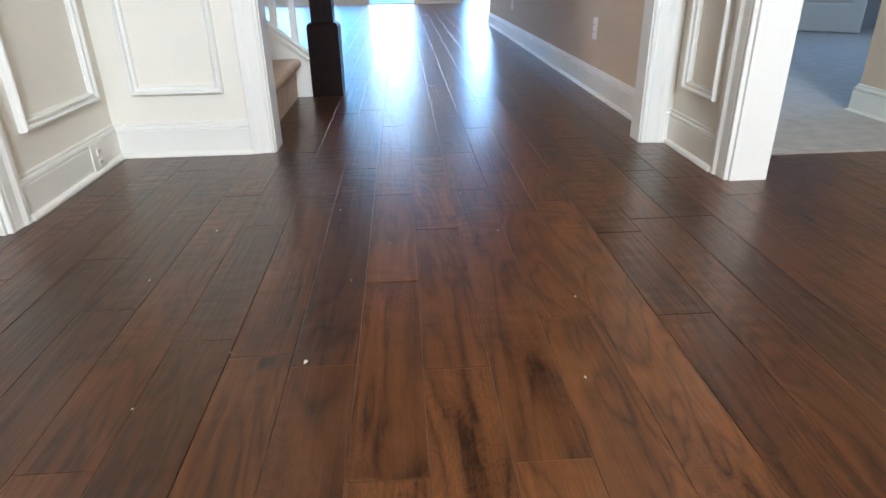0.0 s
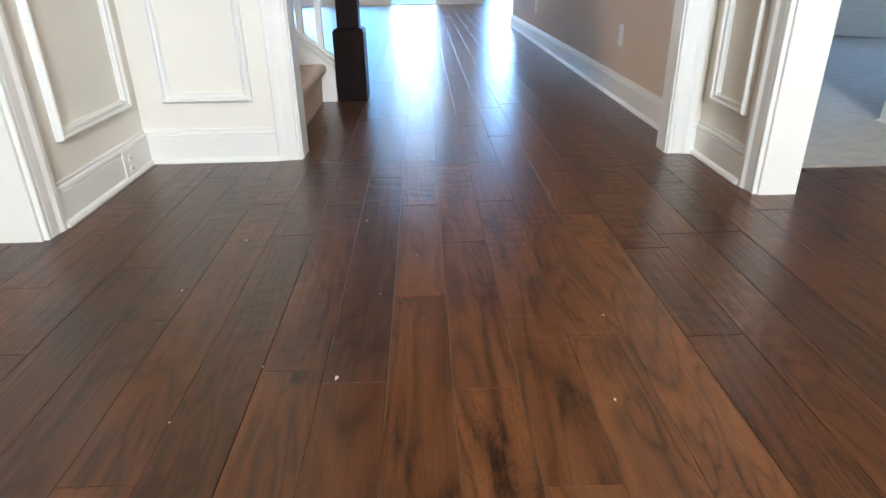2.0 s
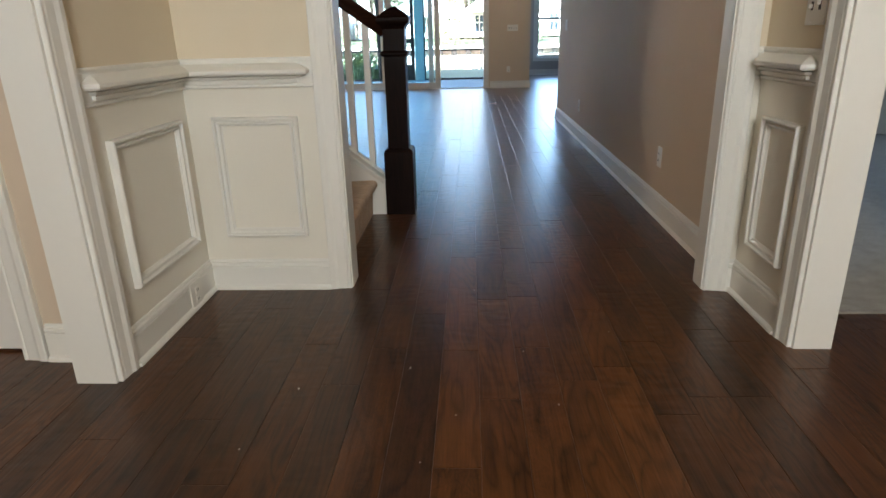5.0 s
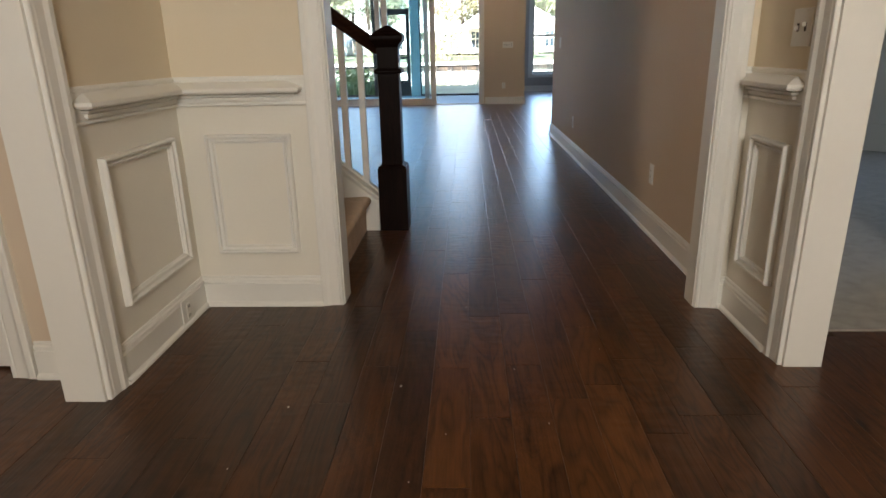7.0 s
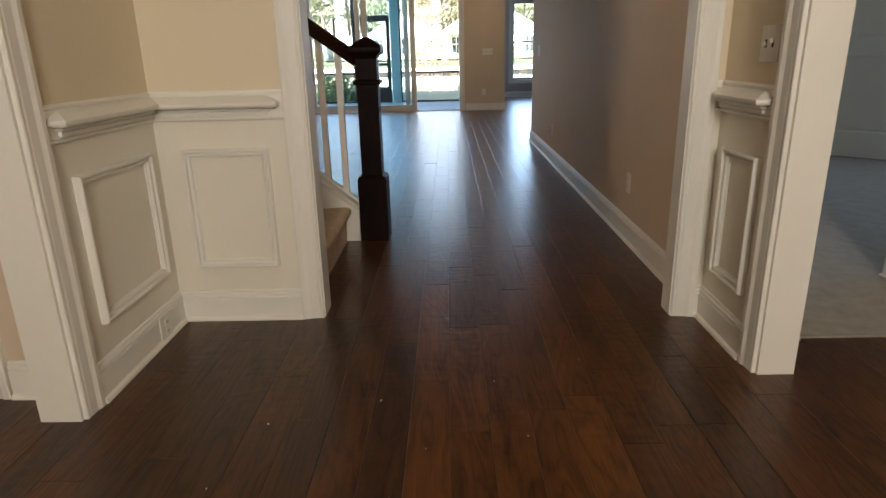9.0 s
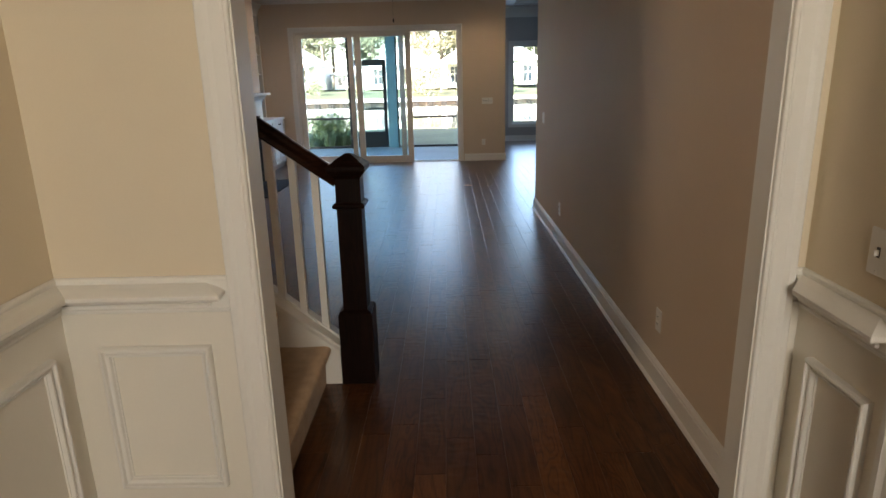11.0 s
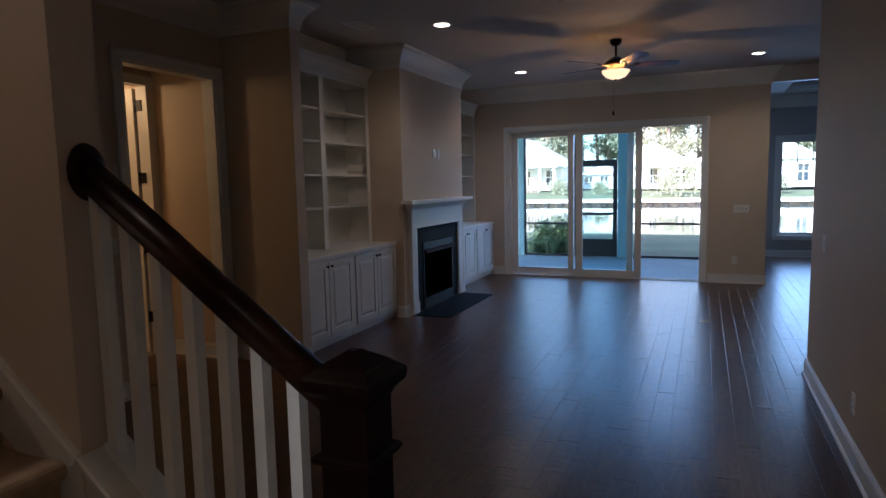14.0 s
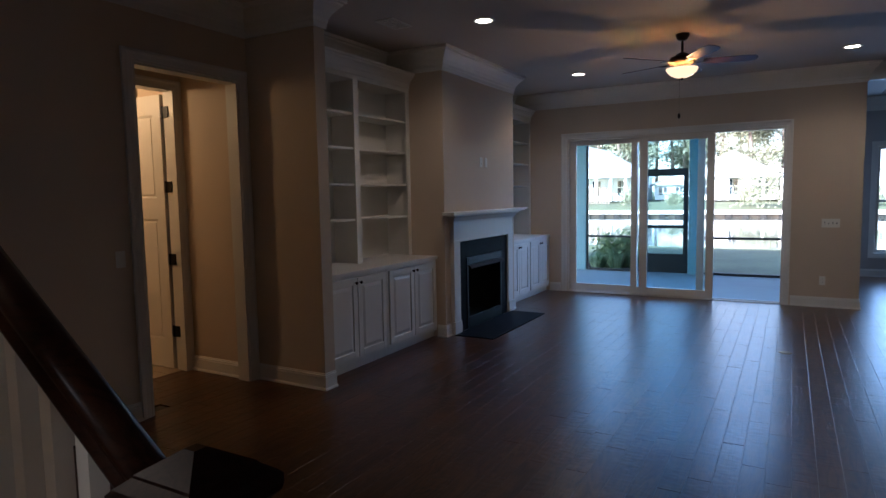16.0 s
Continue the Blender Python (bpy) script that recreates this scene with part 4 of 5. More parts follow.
# ---- built-in bookcases ----
def raised_door(name, y0, y1, z0, z1, owner, knob_y):
    x = -3.07
    ob = spart(name, boxes((x - 0.001, x + 0.019, y0, y0 + 0.065, z0, z1), (x - 0.001, x + 0.019, y1 - 0.065, y1, z0, z1), (x - 0.001, x + 0.019, y0 + 0.065, y1 - 0.065, z0, z0 + 0.065), (x - 0.001, x + 0.019, y0 + 0.065, y1 - 0.065, z1 - 0.065, z1), bevel=0.002), DOORPAINT, owner)
    bm = box(x, x + 0.008, y0 + 0.065, y1 - 0.065, z0 + 0.065, z1 - 0.065)
    a = [Vector((x + 0.008, y, z)) for y, z in ((y0 + 0.075, z0 + 0.075), (y1 - 0.075, z0 + 0.075), (y1 - 0.075, z1 - 0.075), (y0 + 0.075, z1 - 0.075))]
    b = [Vector((x + 0.018, y, z)) for y, z in ((y0 + 0.105, z0 + 0.105), (y1 - 0.105, z0 + 0.105), (y1 - 0.105, z1 - 0.105), (y0 + 0.105, z1 - 0.105))]
    va, vb = [bm.verts.new(p) for p in a], [bm.verts.new(p) for p in b]
    for i in range(4):
        bm.faces.new((va[i], va[(i + 1) % 4], vb[(i + 1) % 4], vb[i]))
    bm.faces.new(vb)
    spart("raised_panel", bm, DOORPAINT, ob)
    kb = lathe([(0.006, 0), (0.005, 0.012), (0.013, 0.016), (0.015, 0.022), (0.011, 0.028), (0.003, 0.030)], 14)
    kb.transform(Matrix.Translation((x + 0.019, knob_y, z1 - 0.045)) @ Matrix.Rotation(math.pi / 2, 4, "Y"))
    spart("knob", kb, BRONZE, ob, "dark bronze knob", True)


for y0, y1, note in ((6.992, 8.955, "on the hall side of the fireplace"), (10.92, 12.69, "between the fireplace and the sliding door")):
    mid = (y0 + y1) / 2
    for a, b in ((y0, mid), (mid, y1)):
        cab = thing("base_cabinet", f"white raised-panel base cabinet {note}", "cabinet", (-3.4, (a + b) / 2, 0), "built-in base cabinets")
        inv = Matrix.Translation((3.4, -(a + b) / 2, 0))
        spart("carcass", boxes((-3.699, -3.075, a + 0.002, b - 0.002, 0.09, 0.885), (-3.699, -3.11, a + 0.002, b - 0.002, 0, 0.09)), DOORPAINT, cab)
        spart("face_frame", boxes((-3.075, -3.071, a + 0.002, b - 0.002, 0.075, 0.885)), DOORPAINT, cab)
        half = (b - a) / 2
        raised_door("cabinet_door", a + 0.03, a + half - 0.004, 0.115, 0.86, cab, a + half - 0.035)
        raised_door("cabinet_door", a + half + 0.004, b - 0.03, 0.115, 0.86, cab, a + half + 0.035)
        inv = Matrix()
    tagged(link("cabinet_top", boxes((-3.699, -3.045, y0 + 0.001, y1 - 0.001, 0.887, 0.925), bevel=0.005), DOORPAINT), f"white cabinet top {note}", "countertop")
    bc = thing("bookcase", f"empty white bookcase {note}", "bookcase", (-3.55, mid, 0.926))
    inv = Matrix.Translation((3.55, -mid, -0.926))
    spart("back_panel", boxes((-3.698, -3.69, y0 + 0.03, y1 - 0.03, 0.926, 2.78)), TRIM, bc)
    for a, b in ((y0 + 0.001, y0 + 0.03), (mid - 0.015, mid + 0.015), (y1 - 0.03, y1 - 0.001)):
        spart("upright", boxes((-3.69, -3.405, a, b, 0.926, 2.78)), TRIM, bc)
    for a, b in ((y0 + 0.001, y0 + 0.065), (mid - 0.04, mid + 0.04), (y1 - 0.065, y1 - 0.001)):
        spart("stile", boxes((-3.405, -3.385, a, b, 0.926, 2.755), bevel=0.002), TRIM, bc)
    spart("top_rail", boxes((-3.698, -3.385, y0 + 0.001, y1 - 0.001, 2.755, 2.90)), TRIM, bc)
    spart("cornice", extrude(SMALL_CROWN, (-3.385, y0 + 0.001, 2.80), (-3.385, y1 - 0.001, 2.80), X_, Z_), TRIM, bc)
    for z in (1.38, 1.735, 2.09, 2.433):
        for a, b in ((y0 + 0.03, mid - 0.015), (mid + 0.015, y1 - 0.03)):
            spart("shelf", boxes((-3.688, -3.41, a, b, z - 0.022, z), bevel=0.002), TRIM, bc)
    inv = Matrix()

# ---- sliding door ----
sl = thing("sliding_door", "white three-panel sliding glass door, one panel slid open", "sliding door", (-1.2, 12.75, 0))
inv = Matrix.Translation((1.2, -12.75, 0))
spart("frame", boxes((-2.759, -2.74, 12.695, 12.815, 0.0, 2.454), (0.30, 0.317, 12.695, 12.815, 0.0, 2.454), (-2.74, 0.30, 12.695, 12.815, 2.432, 2.454)), SLIDER, sl)
spart("track", boxes((-2.74, 0.30, 12.69, 12.83, -0.012, 0.012), (-2.74, 0.30, 12.74, 12.746, 0.012, 0.02), (-2.74, 0.30, 12.78, 12.786, 0.012, 0.02)), SLIDER, sl, "pale aluminium track")


def slider_panel(x0, x1, y, left, right, label):
    z0, z1, low, head = 0.022, 2.43, 0.11, 0.075
    ob = spart("door_panel", boxes((x0, x0 + left, y, y + 0.035, z0, z1), (x1 - right, x1, y, y + 0.035, z0, z1), (x0 + left, x1 - right, y, y + 0.035, z0, z0 + low), (x0 + left, x1 - right, y, y + 0.035, z1 - head, z1), bevel=0.003), SLIDER, sl, label)
    g = spart("pane", boxes((x0 + left - 0.002, x1 - right + 0.002, y + 0.014, y + 0.02, z0 + low - 0.002, z1 - head + 0.002)), GLASS, ob)
    g.visible_shadow = False
    return ob


slider_panel(-2.738, -1.66, 12.78, 0.105, 0.095, "fixed glass panel")
mid_p = slider_panel(-1.62, -0.565, 12.70, 0.115, 0.105, "glass panel")
slider_panel(-1.755, -0.70, 12.74, 0.09, 0.10, "glass panel slid open")
spart("pull_handle", boxes((-0.625, -0.607, 12.675, 12.70, 0.95, 1.15), bevel=0.004), SLIDER, mid_p)
inv = Matrix()

# ---- sunroom window ----
win = tagged(thing("window_1", "white double-hung window with muntins looking on the pond", "window", (2.175, 16.4, 0.43)), kind="structure")
inv = Matrix.Translation((-2.175, -16.4, -0.43))
bm = bmesh.new()
panel_frame(bm, (1.64, 16.4, 0.34), X_, Z_, NY, 1.07, 2.08, [(0, 0), (0.02, 0), (0.02, 0.088), (0, 0.092)])
spart("window_casing", bm, TRIM, win)
spart("window_frame", boxes((1.731, 1.775, 16.42, 16.50, 0.431, 2.329), (2.575, 2.619, 16.42, 16.50, 0.431, 2.329), (1.775, 2.575, 16.42, 16.50, 0.431, 0.49), (1.775, 2.575, 16.42, 16.50, 2.28, 2.329), (1.775, 2.575, 16.42, 16.50, 1.34, 1.385)), TRIM, win)
for x in (2.04, 2.31):
    spart("muntin", boxes((x - 0.009, x + 0.009, 16.45, 16.47, 1.385, 2.28)), TRIM, win)
spart("muntin", boxes((1.775, 2.575, 16.448, 16.468, 1.82, 1.838)), TRIM, win)
g = spart("pane", boxes((1.775, 2.575, 16.474, 16.479, 0.49, 2.28)), GLASS, win)
g.visible_shadow = False
inv = Matrix()

# ---- foyer window and study window, out of view, assumed for their lamps ----
ent = tagged(thing("window_3", "unseen white foyer window, assumed for its daylight lamp", "window", (0.45, -3.325, 2.25)), kind="structure")
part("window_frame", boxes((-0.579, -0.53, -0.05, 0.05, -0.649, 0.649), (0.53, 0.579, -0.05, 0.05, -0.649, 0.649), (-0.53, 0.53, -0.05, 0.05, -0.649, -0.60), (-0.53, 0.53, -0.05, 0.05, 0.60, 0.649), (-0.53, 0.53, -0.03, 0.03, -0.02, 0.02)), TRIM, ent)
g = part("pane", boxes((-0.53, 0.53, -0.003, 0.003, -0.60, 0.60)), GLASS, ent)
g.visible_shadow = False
# unseen slab added outside the foyer window to block direct sun
structure("foyer_sun_blocker", boxes((-3.4, 3.4, -7.4, -3.41, 3.2, 3.35)), TRIM, "unseen white slab added to keep sun out of the foyer window", "roof")
swin = tagged(thing("window_2", "white study window", "window", (5.36, 4.4, 1.5)), kind="structure")
part("window_frame", boxes((-0.05, 0.05, -0.799, -0.75, -0.799, 0.799), (-0.05, 0.05, 0.75, 0.799, -0.799, 0.799), (-0.05, 0.05, -0.75, 0.75, -0.799, -0.75), (-0.05, 0.05, -0.75, 0.75, 0.75, 0.799), (-0.03, 0.03, -0.75, 0.75, -0.02, 0.02)), TRIM, swin)
g = part("pane", boxes((-0.003, 0.003, -0.75, 0.75, -0.75, 0.75)), GLASS, swin)
g.visible_shadow = False

# ---- ceiling fan, downlights, vents ----
fan = thing("ceiling_fan", "dark bronze five-blade ceiling fan with lit frosted bowl", "ceiling fan", (-0.61, 9.82, H))
part("canopy", lathe([(0.068, 0.0), (0.066, -0.025), (0.05, -0.055), (0.025, -0.07)], 24), BRONZE, fan, "", True)
part("downrod", lathe([(0.013, -0.06), (0.013, -0.2)], 12), BRONZE, fan, "", True)
part("motor_housing", lathe([(0.02, -0.185), (0.055, -0.20), (0.075, -0.22), (0.115, -0.235), (0.128, -0.255), (0.125, -0.285), (0.10, -0.305), (0.065, -0.315), (0.06, -0.345)], 28), BRONZE, fan, "", True)
bowl = part("bowl_shade", lathe([(0.156, -0.345), (0.154, -0.358), (0.137, -0.385), (0.105, -0.415), (0.06, -0.435), (0.01, -0.442), (0.008, -0.436), (0.057, -0.430), (0.101, -0.411), (0.133, -0.382), (0.150, -0.356), (0.152, -0.345)], 32, caps=False), SHADE, fan, "glowing frosted glass bowl", True)
part("finial", lathe([(0.012, -0.44), (0.014, -0.45), (0.006, -0.462)], 12), BRONZE, fan)
part("light_ring", lathe([(0.06, -0.33), (0.065, -0.338), (0.066, -0.343)], 24), BRONZE, fan, "", True)
for i in range(5):
    rot = Matrix.Rotation(radians(14 + 72 * i), 4, "Z")
    br = boxes((0.09, 0.21, -0.018, 0.018, -0.300, -0.292), (0.19, 0.25, -0.035, 0.035, -0.298, -0.290), bevel=0.003)
    br.transform(rot)
    part("blade_bracket", br, BRONZE, fan)
    bl = bmesh.new()
    outline = [(0.20, -0.052), (0.40, -0.066), (0.60, -0.072), (0.68, -0.062), (0.705, -0.03), (0.71, 0.0), (0.705, 0.03), (0.68, 0.062), (0.60, 0.072), (0.40, 0.066), (0.20, 0.052)]
    vs = [bl.verts.new((u, v, -0.288)) for u, v in outline]
    f0 = bl.faces.new(vs)
    ex = bmesh.ops.extrude_face_region(bl, geom=[f0])
    for v in [g_ for g_ in ex["geom"] if isinstance(g_, bmesh.types.BMVert)]:
        v.co.z += 0.006
    bl.transform(rot @ Matrix.Translation((0, 0, -0.288)) @ Matrix.Rotation(radians(-12), 4, "X") @ Matrix.Translation((0, 0, 0.288)))
    part("blade", bl, BLADE, fan, "dark cherry-brown fan blade")
part("pull_chain", lathe([(0.0009, -0.34), (0.0009, -0.80)], 6, at=(-0.03, 0.05, 0)), BRONZE, fan)
part("chain_knob", lathe([(0.004, -0.79), (0.011, -0.80), (0.013, -0.83), (0.006, -0.845)], 10, at=(-0.03, 0.05, 0)), BRONZE, fan, "small dark pull knob")
for cx, cy in ((-2.105, 8.25), (-2.14, 11.27), (0.96, 11.46)):
    dl = thing("downlight", "lit recessed ceiling downlight with white trim ring", "downlight", (cx, cy, H), "ceiling downlights")
    part("trim_ring", lathe([(0.075, -0.001), (0.098, -0.001), (0.100, -0.006), (0.092, -0.011), (0.078, -0.012), (0.075, -0.006)], 28), TRIM, dl, "", True)
    part("lens", lathe([(0.074, -0.002), (0.074, -0.009), (0.03, -0.011)], 24), CAN_LENS, dl, "glowing warm lens")
vent = thing("ceiling_vent", "grey metal ceiling air vent with slats", "vent", (-2.86, 7.89, H))
part("vent_frame", boxes((-0.10, 0.10, -0.17, -0.145, -0.009, -0.001), (-0.10, 0.10, 0.145, 0.17, -0.009, -0.001), (-0.10, -0.08, -0.145, 0.145, -0.009, -0.001), (0.08, 0.10, -0.145, 0.145, -0.009, -0.001)), TRIM, vent)
part("vent_backing", boxes((-0.08, 0.08, -0.145, 0.145, -0.003, -0.001)), SLOT, vent)
for i in range(7):
    part("slat", boxes((-0.07 + i * 0.023, -0.063 + i * 0.023, -0.145, 0.145, -0.009, -0.003)), TRIM, vent)
fo = thing("floor_outlet", "round brass floor outlet cover", "floor outlet", (0.397, 9.80, 0.0))
part("cover", lathe([(0.062, -0.002), (0.060, 0.003), (0.05, 0.005), (0.01, 0.005)], 24), mat_plain("aged_brass", (0.30, 0.18, 0.08), 0.4, 0.8, spread=0.2, bump=0.05), fo, "", True)


# ---- porch ----
porch = structure("porch_floor", boxes((-7.0, 1.09, 12.83, 16.10, -0.25, -0.05)), CONCRETE, "blue-grey concrete porch floor", "floor")
structure("porch_roof", boxes((-7.0, 1.09, 12.82, 16.6, 2.95, 3.1), (-7.0, 1.09, 15.92, 16.08, 2.84, 2.95)), TEAL, "blue painted porch ceiling and beam", "roof")
for x0, x1 in ((-6.6, -6.42), (-3.60, -3.40), (-1.345, -1.12), (0.92, 1.089)):
    tagged(link("porch_post", box(x0, x1, 15.93, 16.07, -0.05, 2.84, bevel=0.006), TEAL), "blue painted square porch post", "post", "porch posts")
scr = thing("porch_screen", "black framed insect screen rails between porch posts", "screen", (-2.0, 16.0, -0.05))
inv = Matrix.Translation((2.0, -16.0, 0.05))
for x0, x1 in ((-6.42, -3.60), (-3.40, -2.26), (-1.12, 0.92)):
    for z in (-0.045, 0.655, 2.79):
        spart("screen_rail", boxes((x0, x1, 15.97, 16.03, z, z + 0.045)), SCREEN, scr)
    for x in (x0, x1 - 0.035):
        spart("screen_stile", boxes((x, x + 0.035, 15.972, 16.028, 0.0, 2.79)), SCREEN, scr)
inv = Matrix()
sdr = thing("screen_door", "black framed porch screen door with solid kick panel", "screen door", (-1.75, 16.0, -0.05))
inv = Matrix.Translation((1.75, -16.0, 0.05))
x0, x1 = -2.22, -1.36
spart("door_frame", boxes((x0, x0 + 0.09, 15.975, 16.025, -0.04, 2.0), (x1 - 0.09, x1, 15.975, 16.025, -0.04, 2.0), (x0 + 0.09, x1 - 0.09, 15.975, 16.025, 1.91, 2.0), (x0 + 0.09, x1 - 0.09, 15.975, 16.025, 0.86, 0.92)), SCREEN, sdr)
spart("kick_panel", boxes((x0 + 0.09, x1 - 0.09, 15.985, 16.015, -0.04, 0.345)), SCREEN, sdr)
spart("handle", boxes((x1 - 0.06, x1 - 0.045, 15.94, 15.975, 0.95, 1.08), bevel=0.003), SCREEN, sdr)
spart("jamb_post", boxes((x0 - 0.05, x0, 15.96, 16.04, -0.05, 2.84), (x0, x1, 15.96, 16.04, 2.0, 2.05)), SCREEN, sdr)
inv = Matrix()

# ---- garden, pond, far bank ----
gb = bmesh.new()
gw, rows_y = 160, [-60, -4.2, 16.1, 18, 20, 22, 23.5, 25, 26.5, 28, 29.2, 30.4]
gz = lambda y: -0.14 if y < 22 else -0.14 - 0.6 * min(1, (y - 22) / 8) ** 1.4  # noqa: E731
prev = None
for y in rows_y:
    cur = [gb.verts.new((x, y, gz(y) + 0.03 * noise.noise((x * 0.21, y * 0.3, 0)))) for x in range(-gw, gw + 1, 4)]
    if prev:
        for i in range(len(cur) - 1):
            gb.faces.new((prev[i], prev[i + 1], cur[i + 1], cur[i]))
    prev = cur
far = [(31.0, -1.6), (59.0, -1.6), (59.2, 0.0), (66, 0.3), (110, 0.8), (2500, 1.0)]
for y, z in far:
    cur = [gb.verts.new((x if y < 500 else x * 16, y, z)) for x in range(-gw, gw + 1, 4)]
    for i in range(len(cur) - 1):
        gb.faces.new((prev[i], prev[i + 1], cur[i + 1], cur[i]))
    prev = cur
structure("ground", gb, GRASS, "short green lawn falling to a pond", "lawn")
structure("walkway", boxes((-1.0, 3.5, 16.12, 16.75, -0.2, -0.10), bevel=0.01), mat_plain("pale_concrete", (0.5, 0.52, 0.52), 0.8, fine=20, bump=0.2), "pale concrete walk behind the porch", "path")
structure("water", boxes((-150, 150, 25, 58.9, -0.75, -0.62)), WATER, "still green-grey pond", "water")
bulk = thing("bulkhead", "weathered timber bulkhead along the far bank", "retaining wall", (0, 59, -0.6))
part("plank_wall", boxes((-90, 90, -0.15, 0.1, -0.5, 0.26)), TIMBER, bulk)
part("cap_rail", boxes((-90, 90, -0.6, 0.15, 0.26, 0.55)), SIDING, bulk)
for i in range(66):
    x = -42 + 1.3 * i
    part("pile", boxes((x, x + 0.5, -0.42, -0.15, -0.5, 0.20)), DARK_TIMBER, bulk, "near-black timber pile")
structure("planting_bed", boxes((-5.0, -1.7, 16.3, 18.4, -0.2, -0.09), bevel=0.03), BED, "dark mulch planting bed beside the porch", "garden bed")


def tuft(name, at, blades, height, spread, label, material=BLADES, width=0.02):
    bm = bmesh.new()
    for i in range(blades):
        a = random.uniform(0, 2 * math.pi)
        r0, lean, h = random.uniform(0, spread * 0.35), random.uniform(0.3, 1.0) * spread, height * random.uniform(0.6, 1.1)
        d = Vector((math.cos(a), math.sin(a), 0))
        s = Vector((-d.y, d.x, 0)) * width * random.uniform(0.7, 1.3)
        p = [d * r0, d * (r0 + lean * 0.35) + Vector((0, 0, h * 0.7)), d * (r0 + lean) + Vector((0, 0, h * random.uniform(0.7, 1.0)))]
        v = [bm.verts.new(q + k * f) for q, f in ((p[0], 1.0), (p[1], 0.9)) for k in (s, -s)] + [bm.verts.new(p[2])]
        bm.faces.new((v[0], v[1], v[3], v[2]))
        bm.faces.new((v[2], v[3], v[4]))
    ob = link(name, bm, material)
    ob.location = at
    return tagged(ob, label, "plant", "bed plants")


for k in range(9):
    tuft("garden_plant", (-3.42 + 0.1 * k + random.uniform(-0.05, 0.05), 16.75 + random.uniform(0, 0.6), -0.1), 90, random.uniform(0.34, 0.5), 0.42, "green strappy clump in the mulch bed")


def leaf_cloud(bm, centre, size, count, leaf):
    c = Vector(centre)
    for _ in range(count):
        p = Vector((random.gauss(0, 0.45), random.gauss(0, 0.45), random.gauss(0, 0.42)))
        p = c + Vector((p.x * size[0], p.y * size[1], p.z * size[2]))
        n = Vector((random.uniform(-1, 1), random.uniform(-1, 1), random.uniform(-1, 1))).normalized()
        a = n.orthogonal().normalized() * leaf * random.uniform(0.6, 1.4)
        b = n.cross(a) * 0.5
        bm.faces.new([bm.verts.new(q) for q in (p - a, p + b, p + a, p - b)])


def round_shrub(at, size, count, leaf, label, group="", material=SHRUB):
    bm = bmesh.new()
    for _ in range(7):
        leaf_cloud(bm, (random.uniform(-0.4, 0.4) * size[0], random.uniform(-0.4, 0.4) * size[1], random.uniform(0.3, 0.7) * size[2]), (size[0] * 0.5, size[1] * 0.5, size[2] * 0.45), count // 7, leaf)
    ob = link("shrub", bm, material)
    ob.location = at
    return tagged(ob, label, "shrub", group)


for k in range(3):
    round_shrub((-3.25 + 0.25 * k, 17.35, -0.1), (0.42, 0.5, 0.78), 420, 0.055, "leafy green shrub in the mulch bed", "bed shrubs", BUSH)


def pine(at, height, lean, seed):
    random.seed(seed)
    t = thing("pine_tree", "tall pine with bare trunk and thin high crown", "tree", at, "far pines")
    bm = bmesh.new()
    prev_ring, n = None, 7
    pts = [(0, 0.30), (0.3, 0.25), (0.6, 0.19), (0.85, 0.11), (1.0, 0.03)]
    for f, r in pts:
        c = Vector((lean * f * f * height * 0.1, 0, f * height))
        ring = [bm.verts.new(c + Vector((r * math.cos(2 * math.pi * i / n), r * math.sin(2 * math.pi * i / n), 0))) for i in range(n)]
        if prev_ring:
            for i in range(n):
                bm.faces.new((prev_ring[i], prev_ring[(i + 1) % n], ring[(i + 1) % n], ring[i]))
        prev_ring = ring
    ends = []
    for k in range(17):
        f = random.uniform(0.22, 0.98)
        a = random.uniform(0, 2 * math.pi)
        ln = height * random.uniform(0.08, 0.17) * (1.25 - f)* 1.6
        base = Vector((lean * f * f * height * 0.1, 0, f * height))
        end = base + Vector((math.cos(a) * ln, math.sin(a) * ln, ln * random.uniform(0.05, 0.5)))
        w = Vector((0, 0, 0.05))
        s = Vector((-math.sin(a), math.cos(a), 0)) * 0.05
        q = [bm.verts.new(p) for p in (base + w, base + s, base - w, end)]
        bm.faces.new((q[0], q[1], q[3])), bm.faces.new((q[1], q[2], q[3])), bm.faces.new((q[2], q[0], q[3]))
        ends += [base.lerp(end, 0.55), end]
    part("trunk", bm, BARK, t)
    cr = bmesh.new()
    for e in ends:
        leaf_cloud(cr, e, (1.7, 1.7, 0.9), 120, 0.19)
    part("crown", cr, PINE, t)
    return t


for k in range(62):
    pine((-66 + 1.7 * k + random.uniform(-1.2, 1.2), 90 + random.uniform(0, 22), 0.5), random.uniform(15, 23), random.uniform(-1, 1), 40 + k)
random.seed(7)


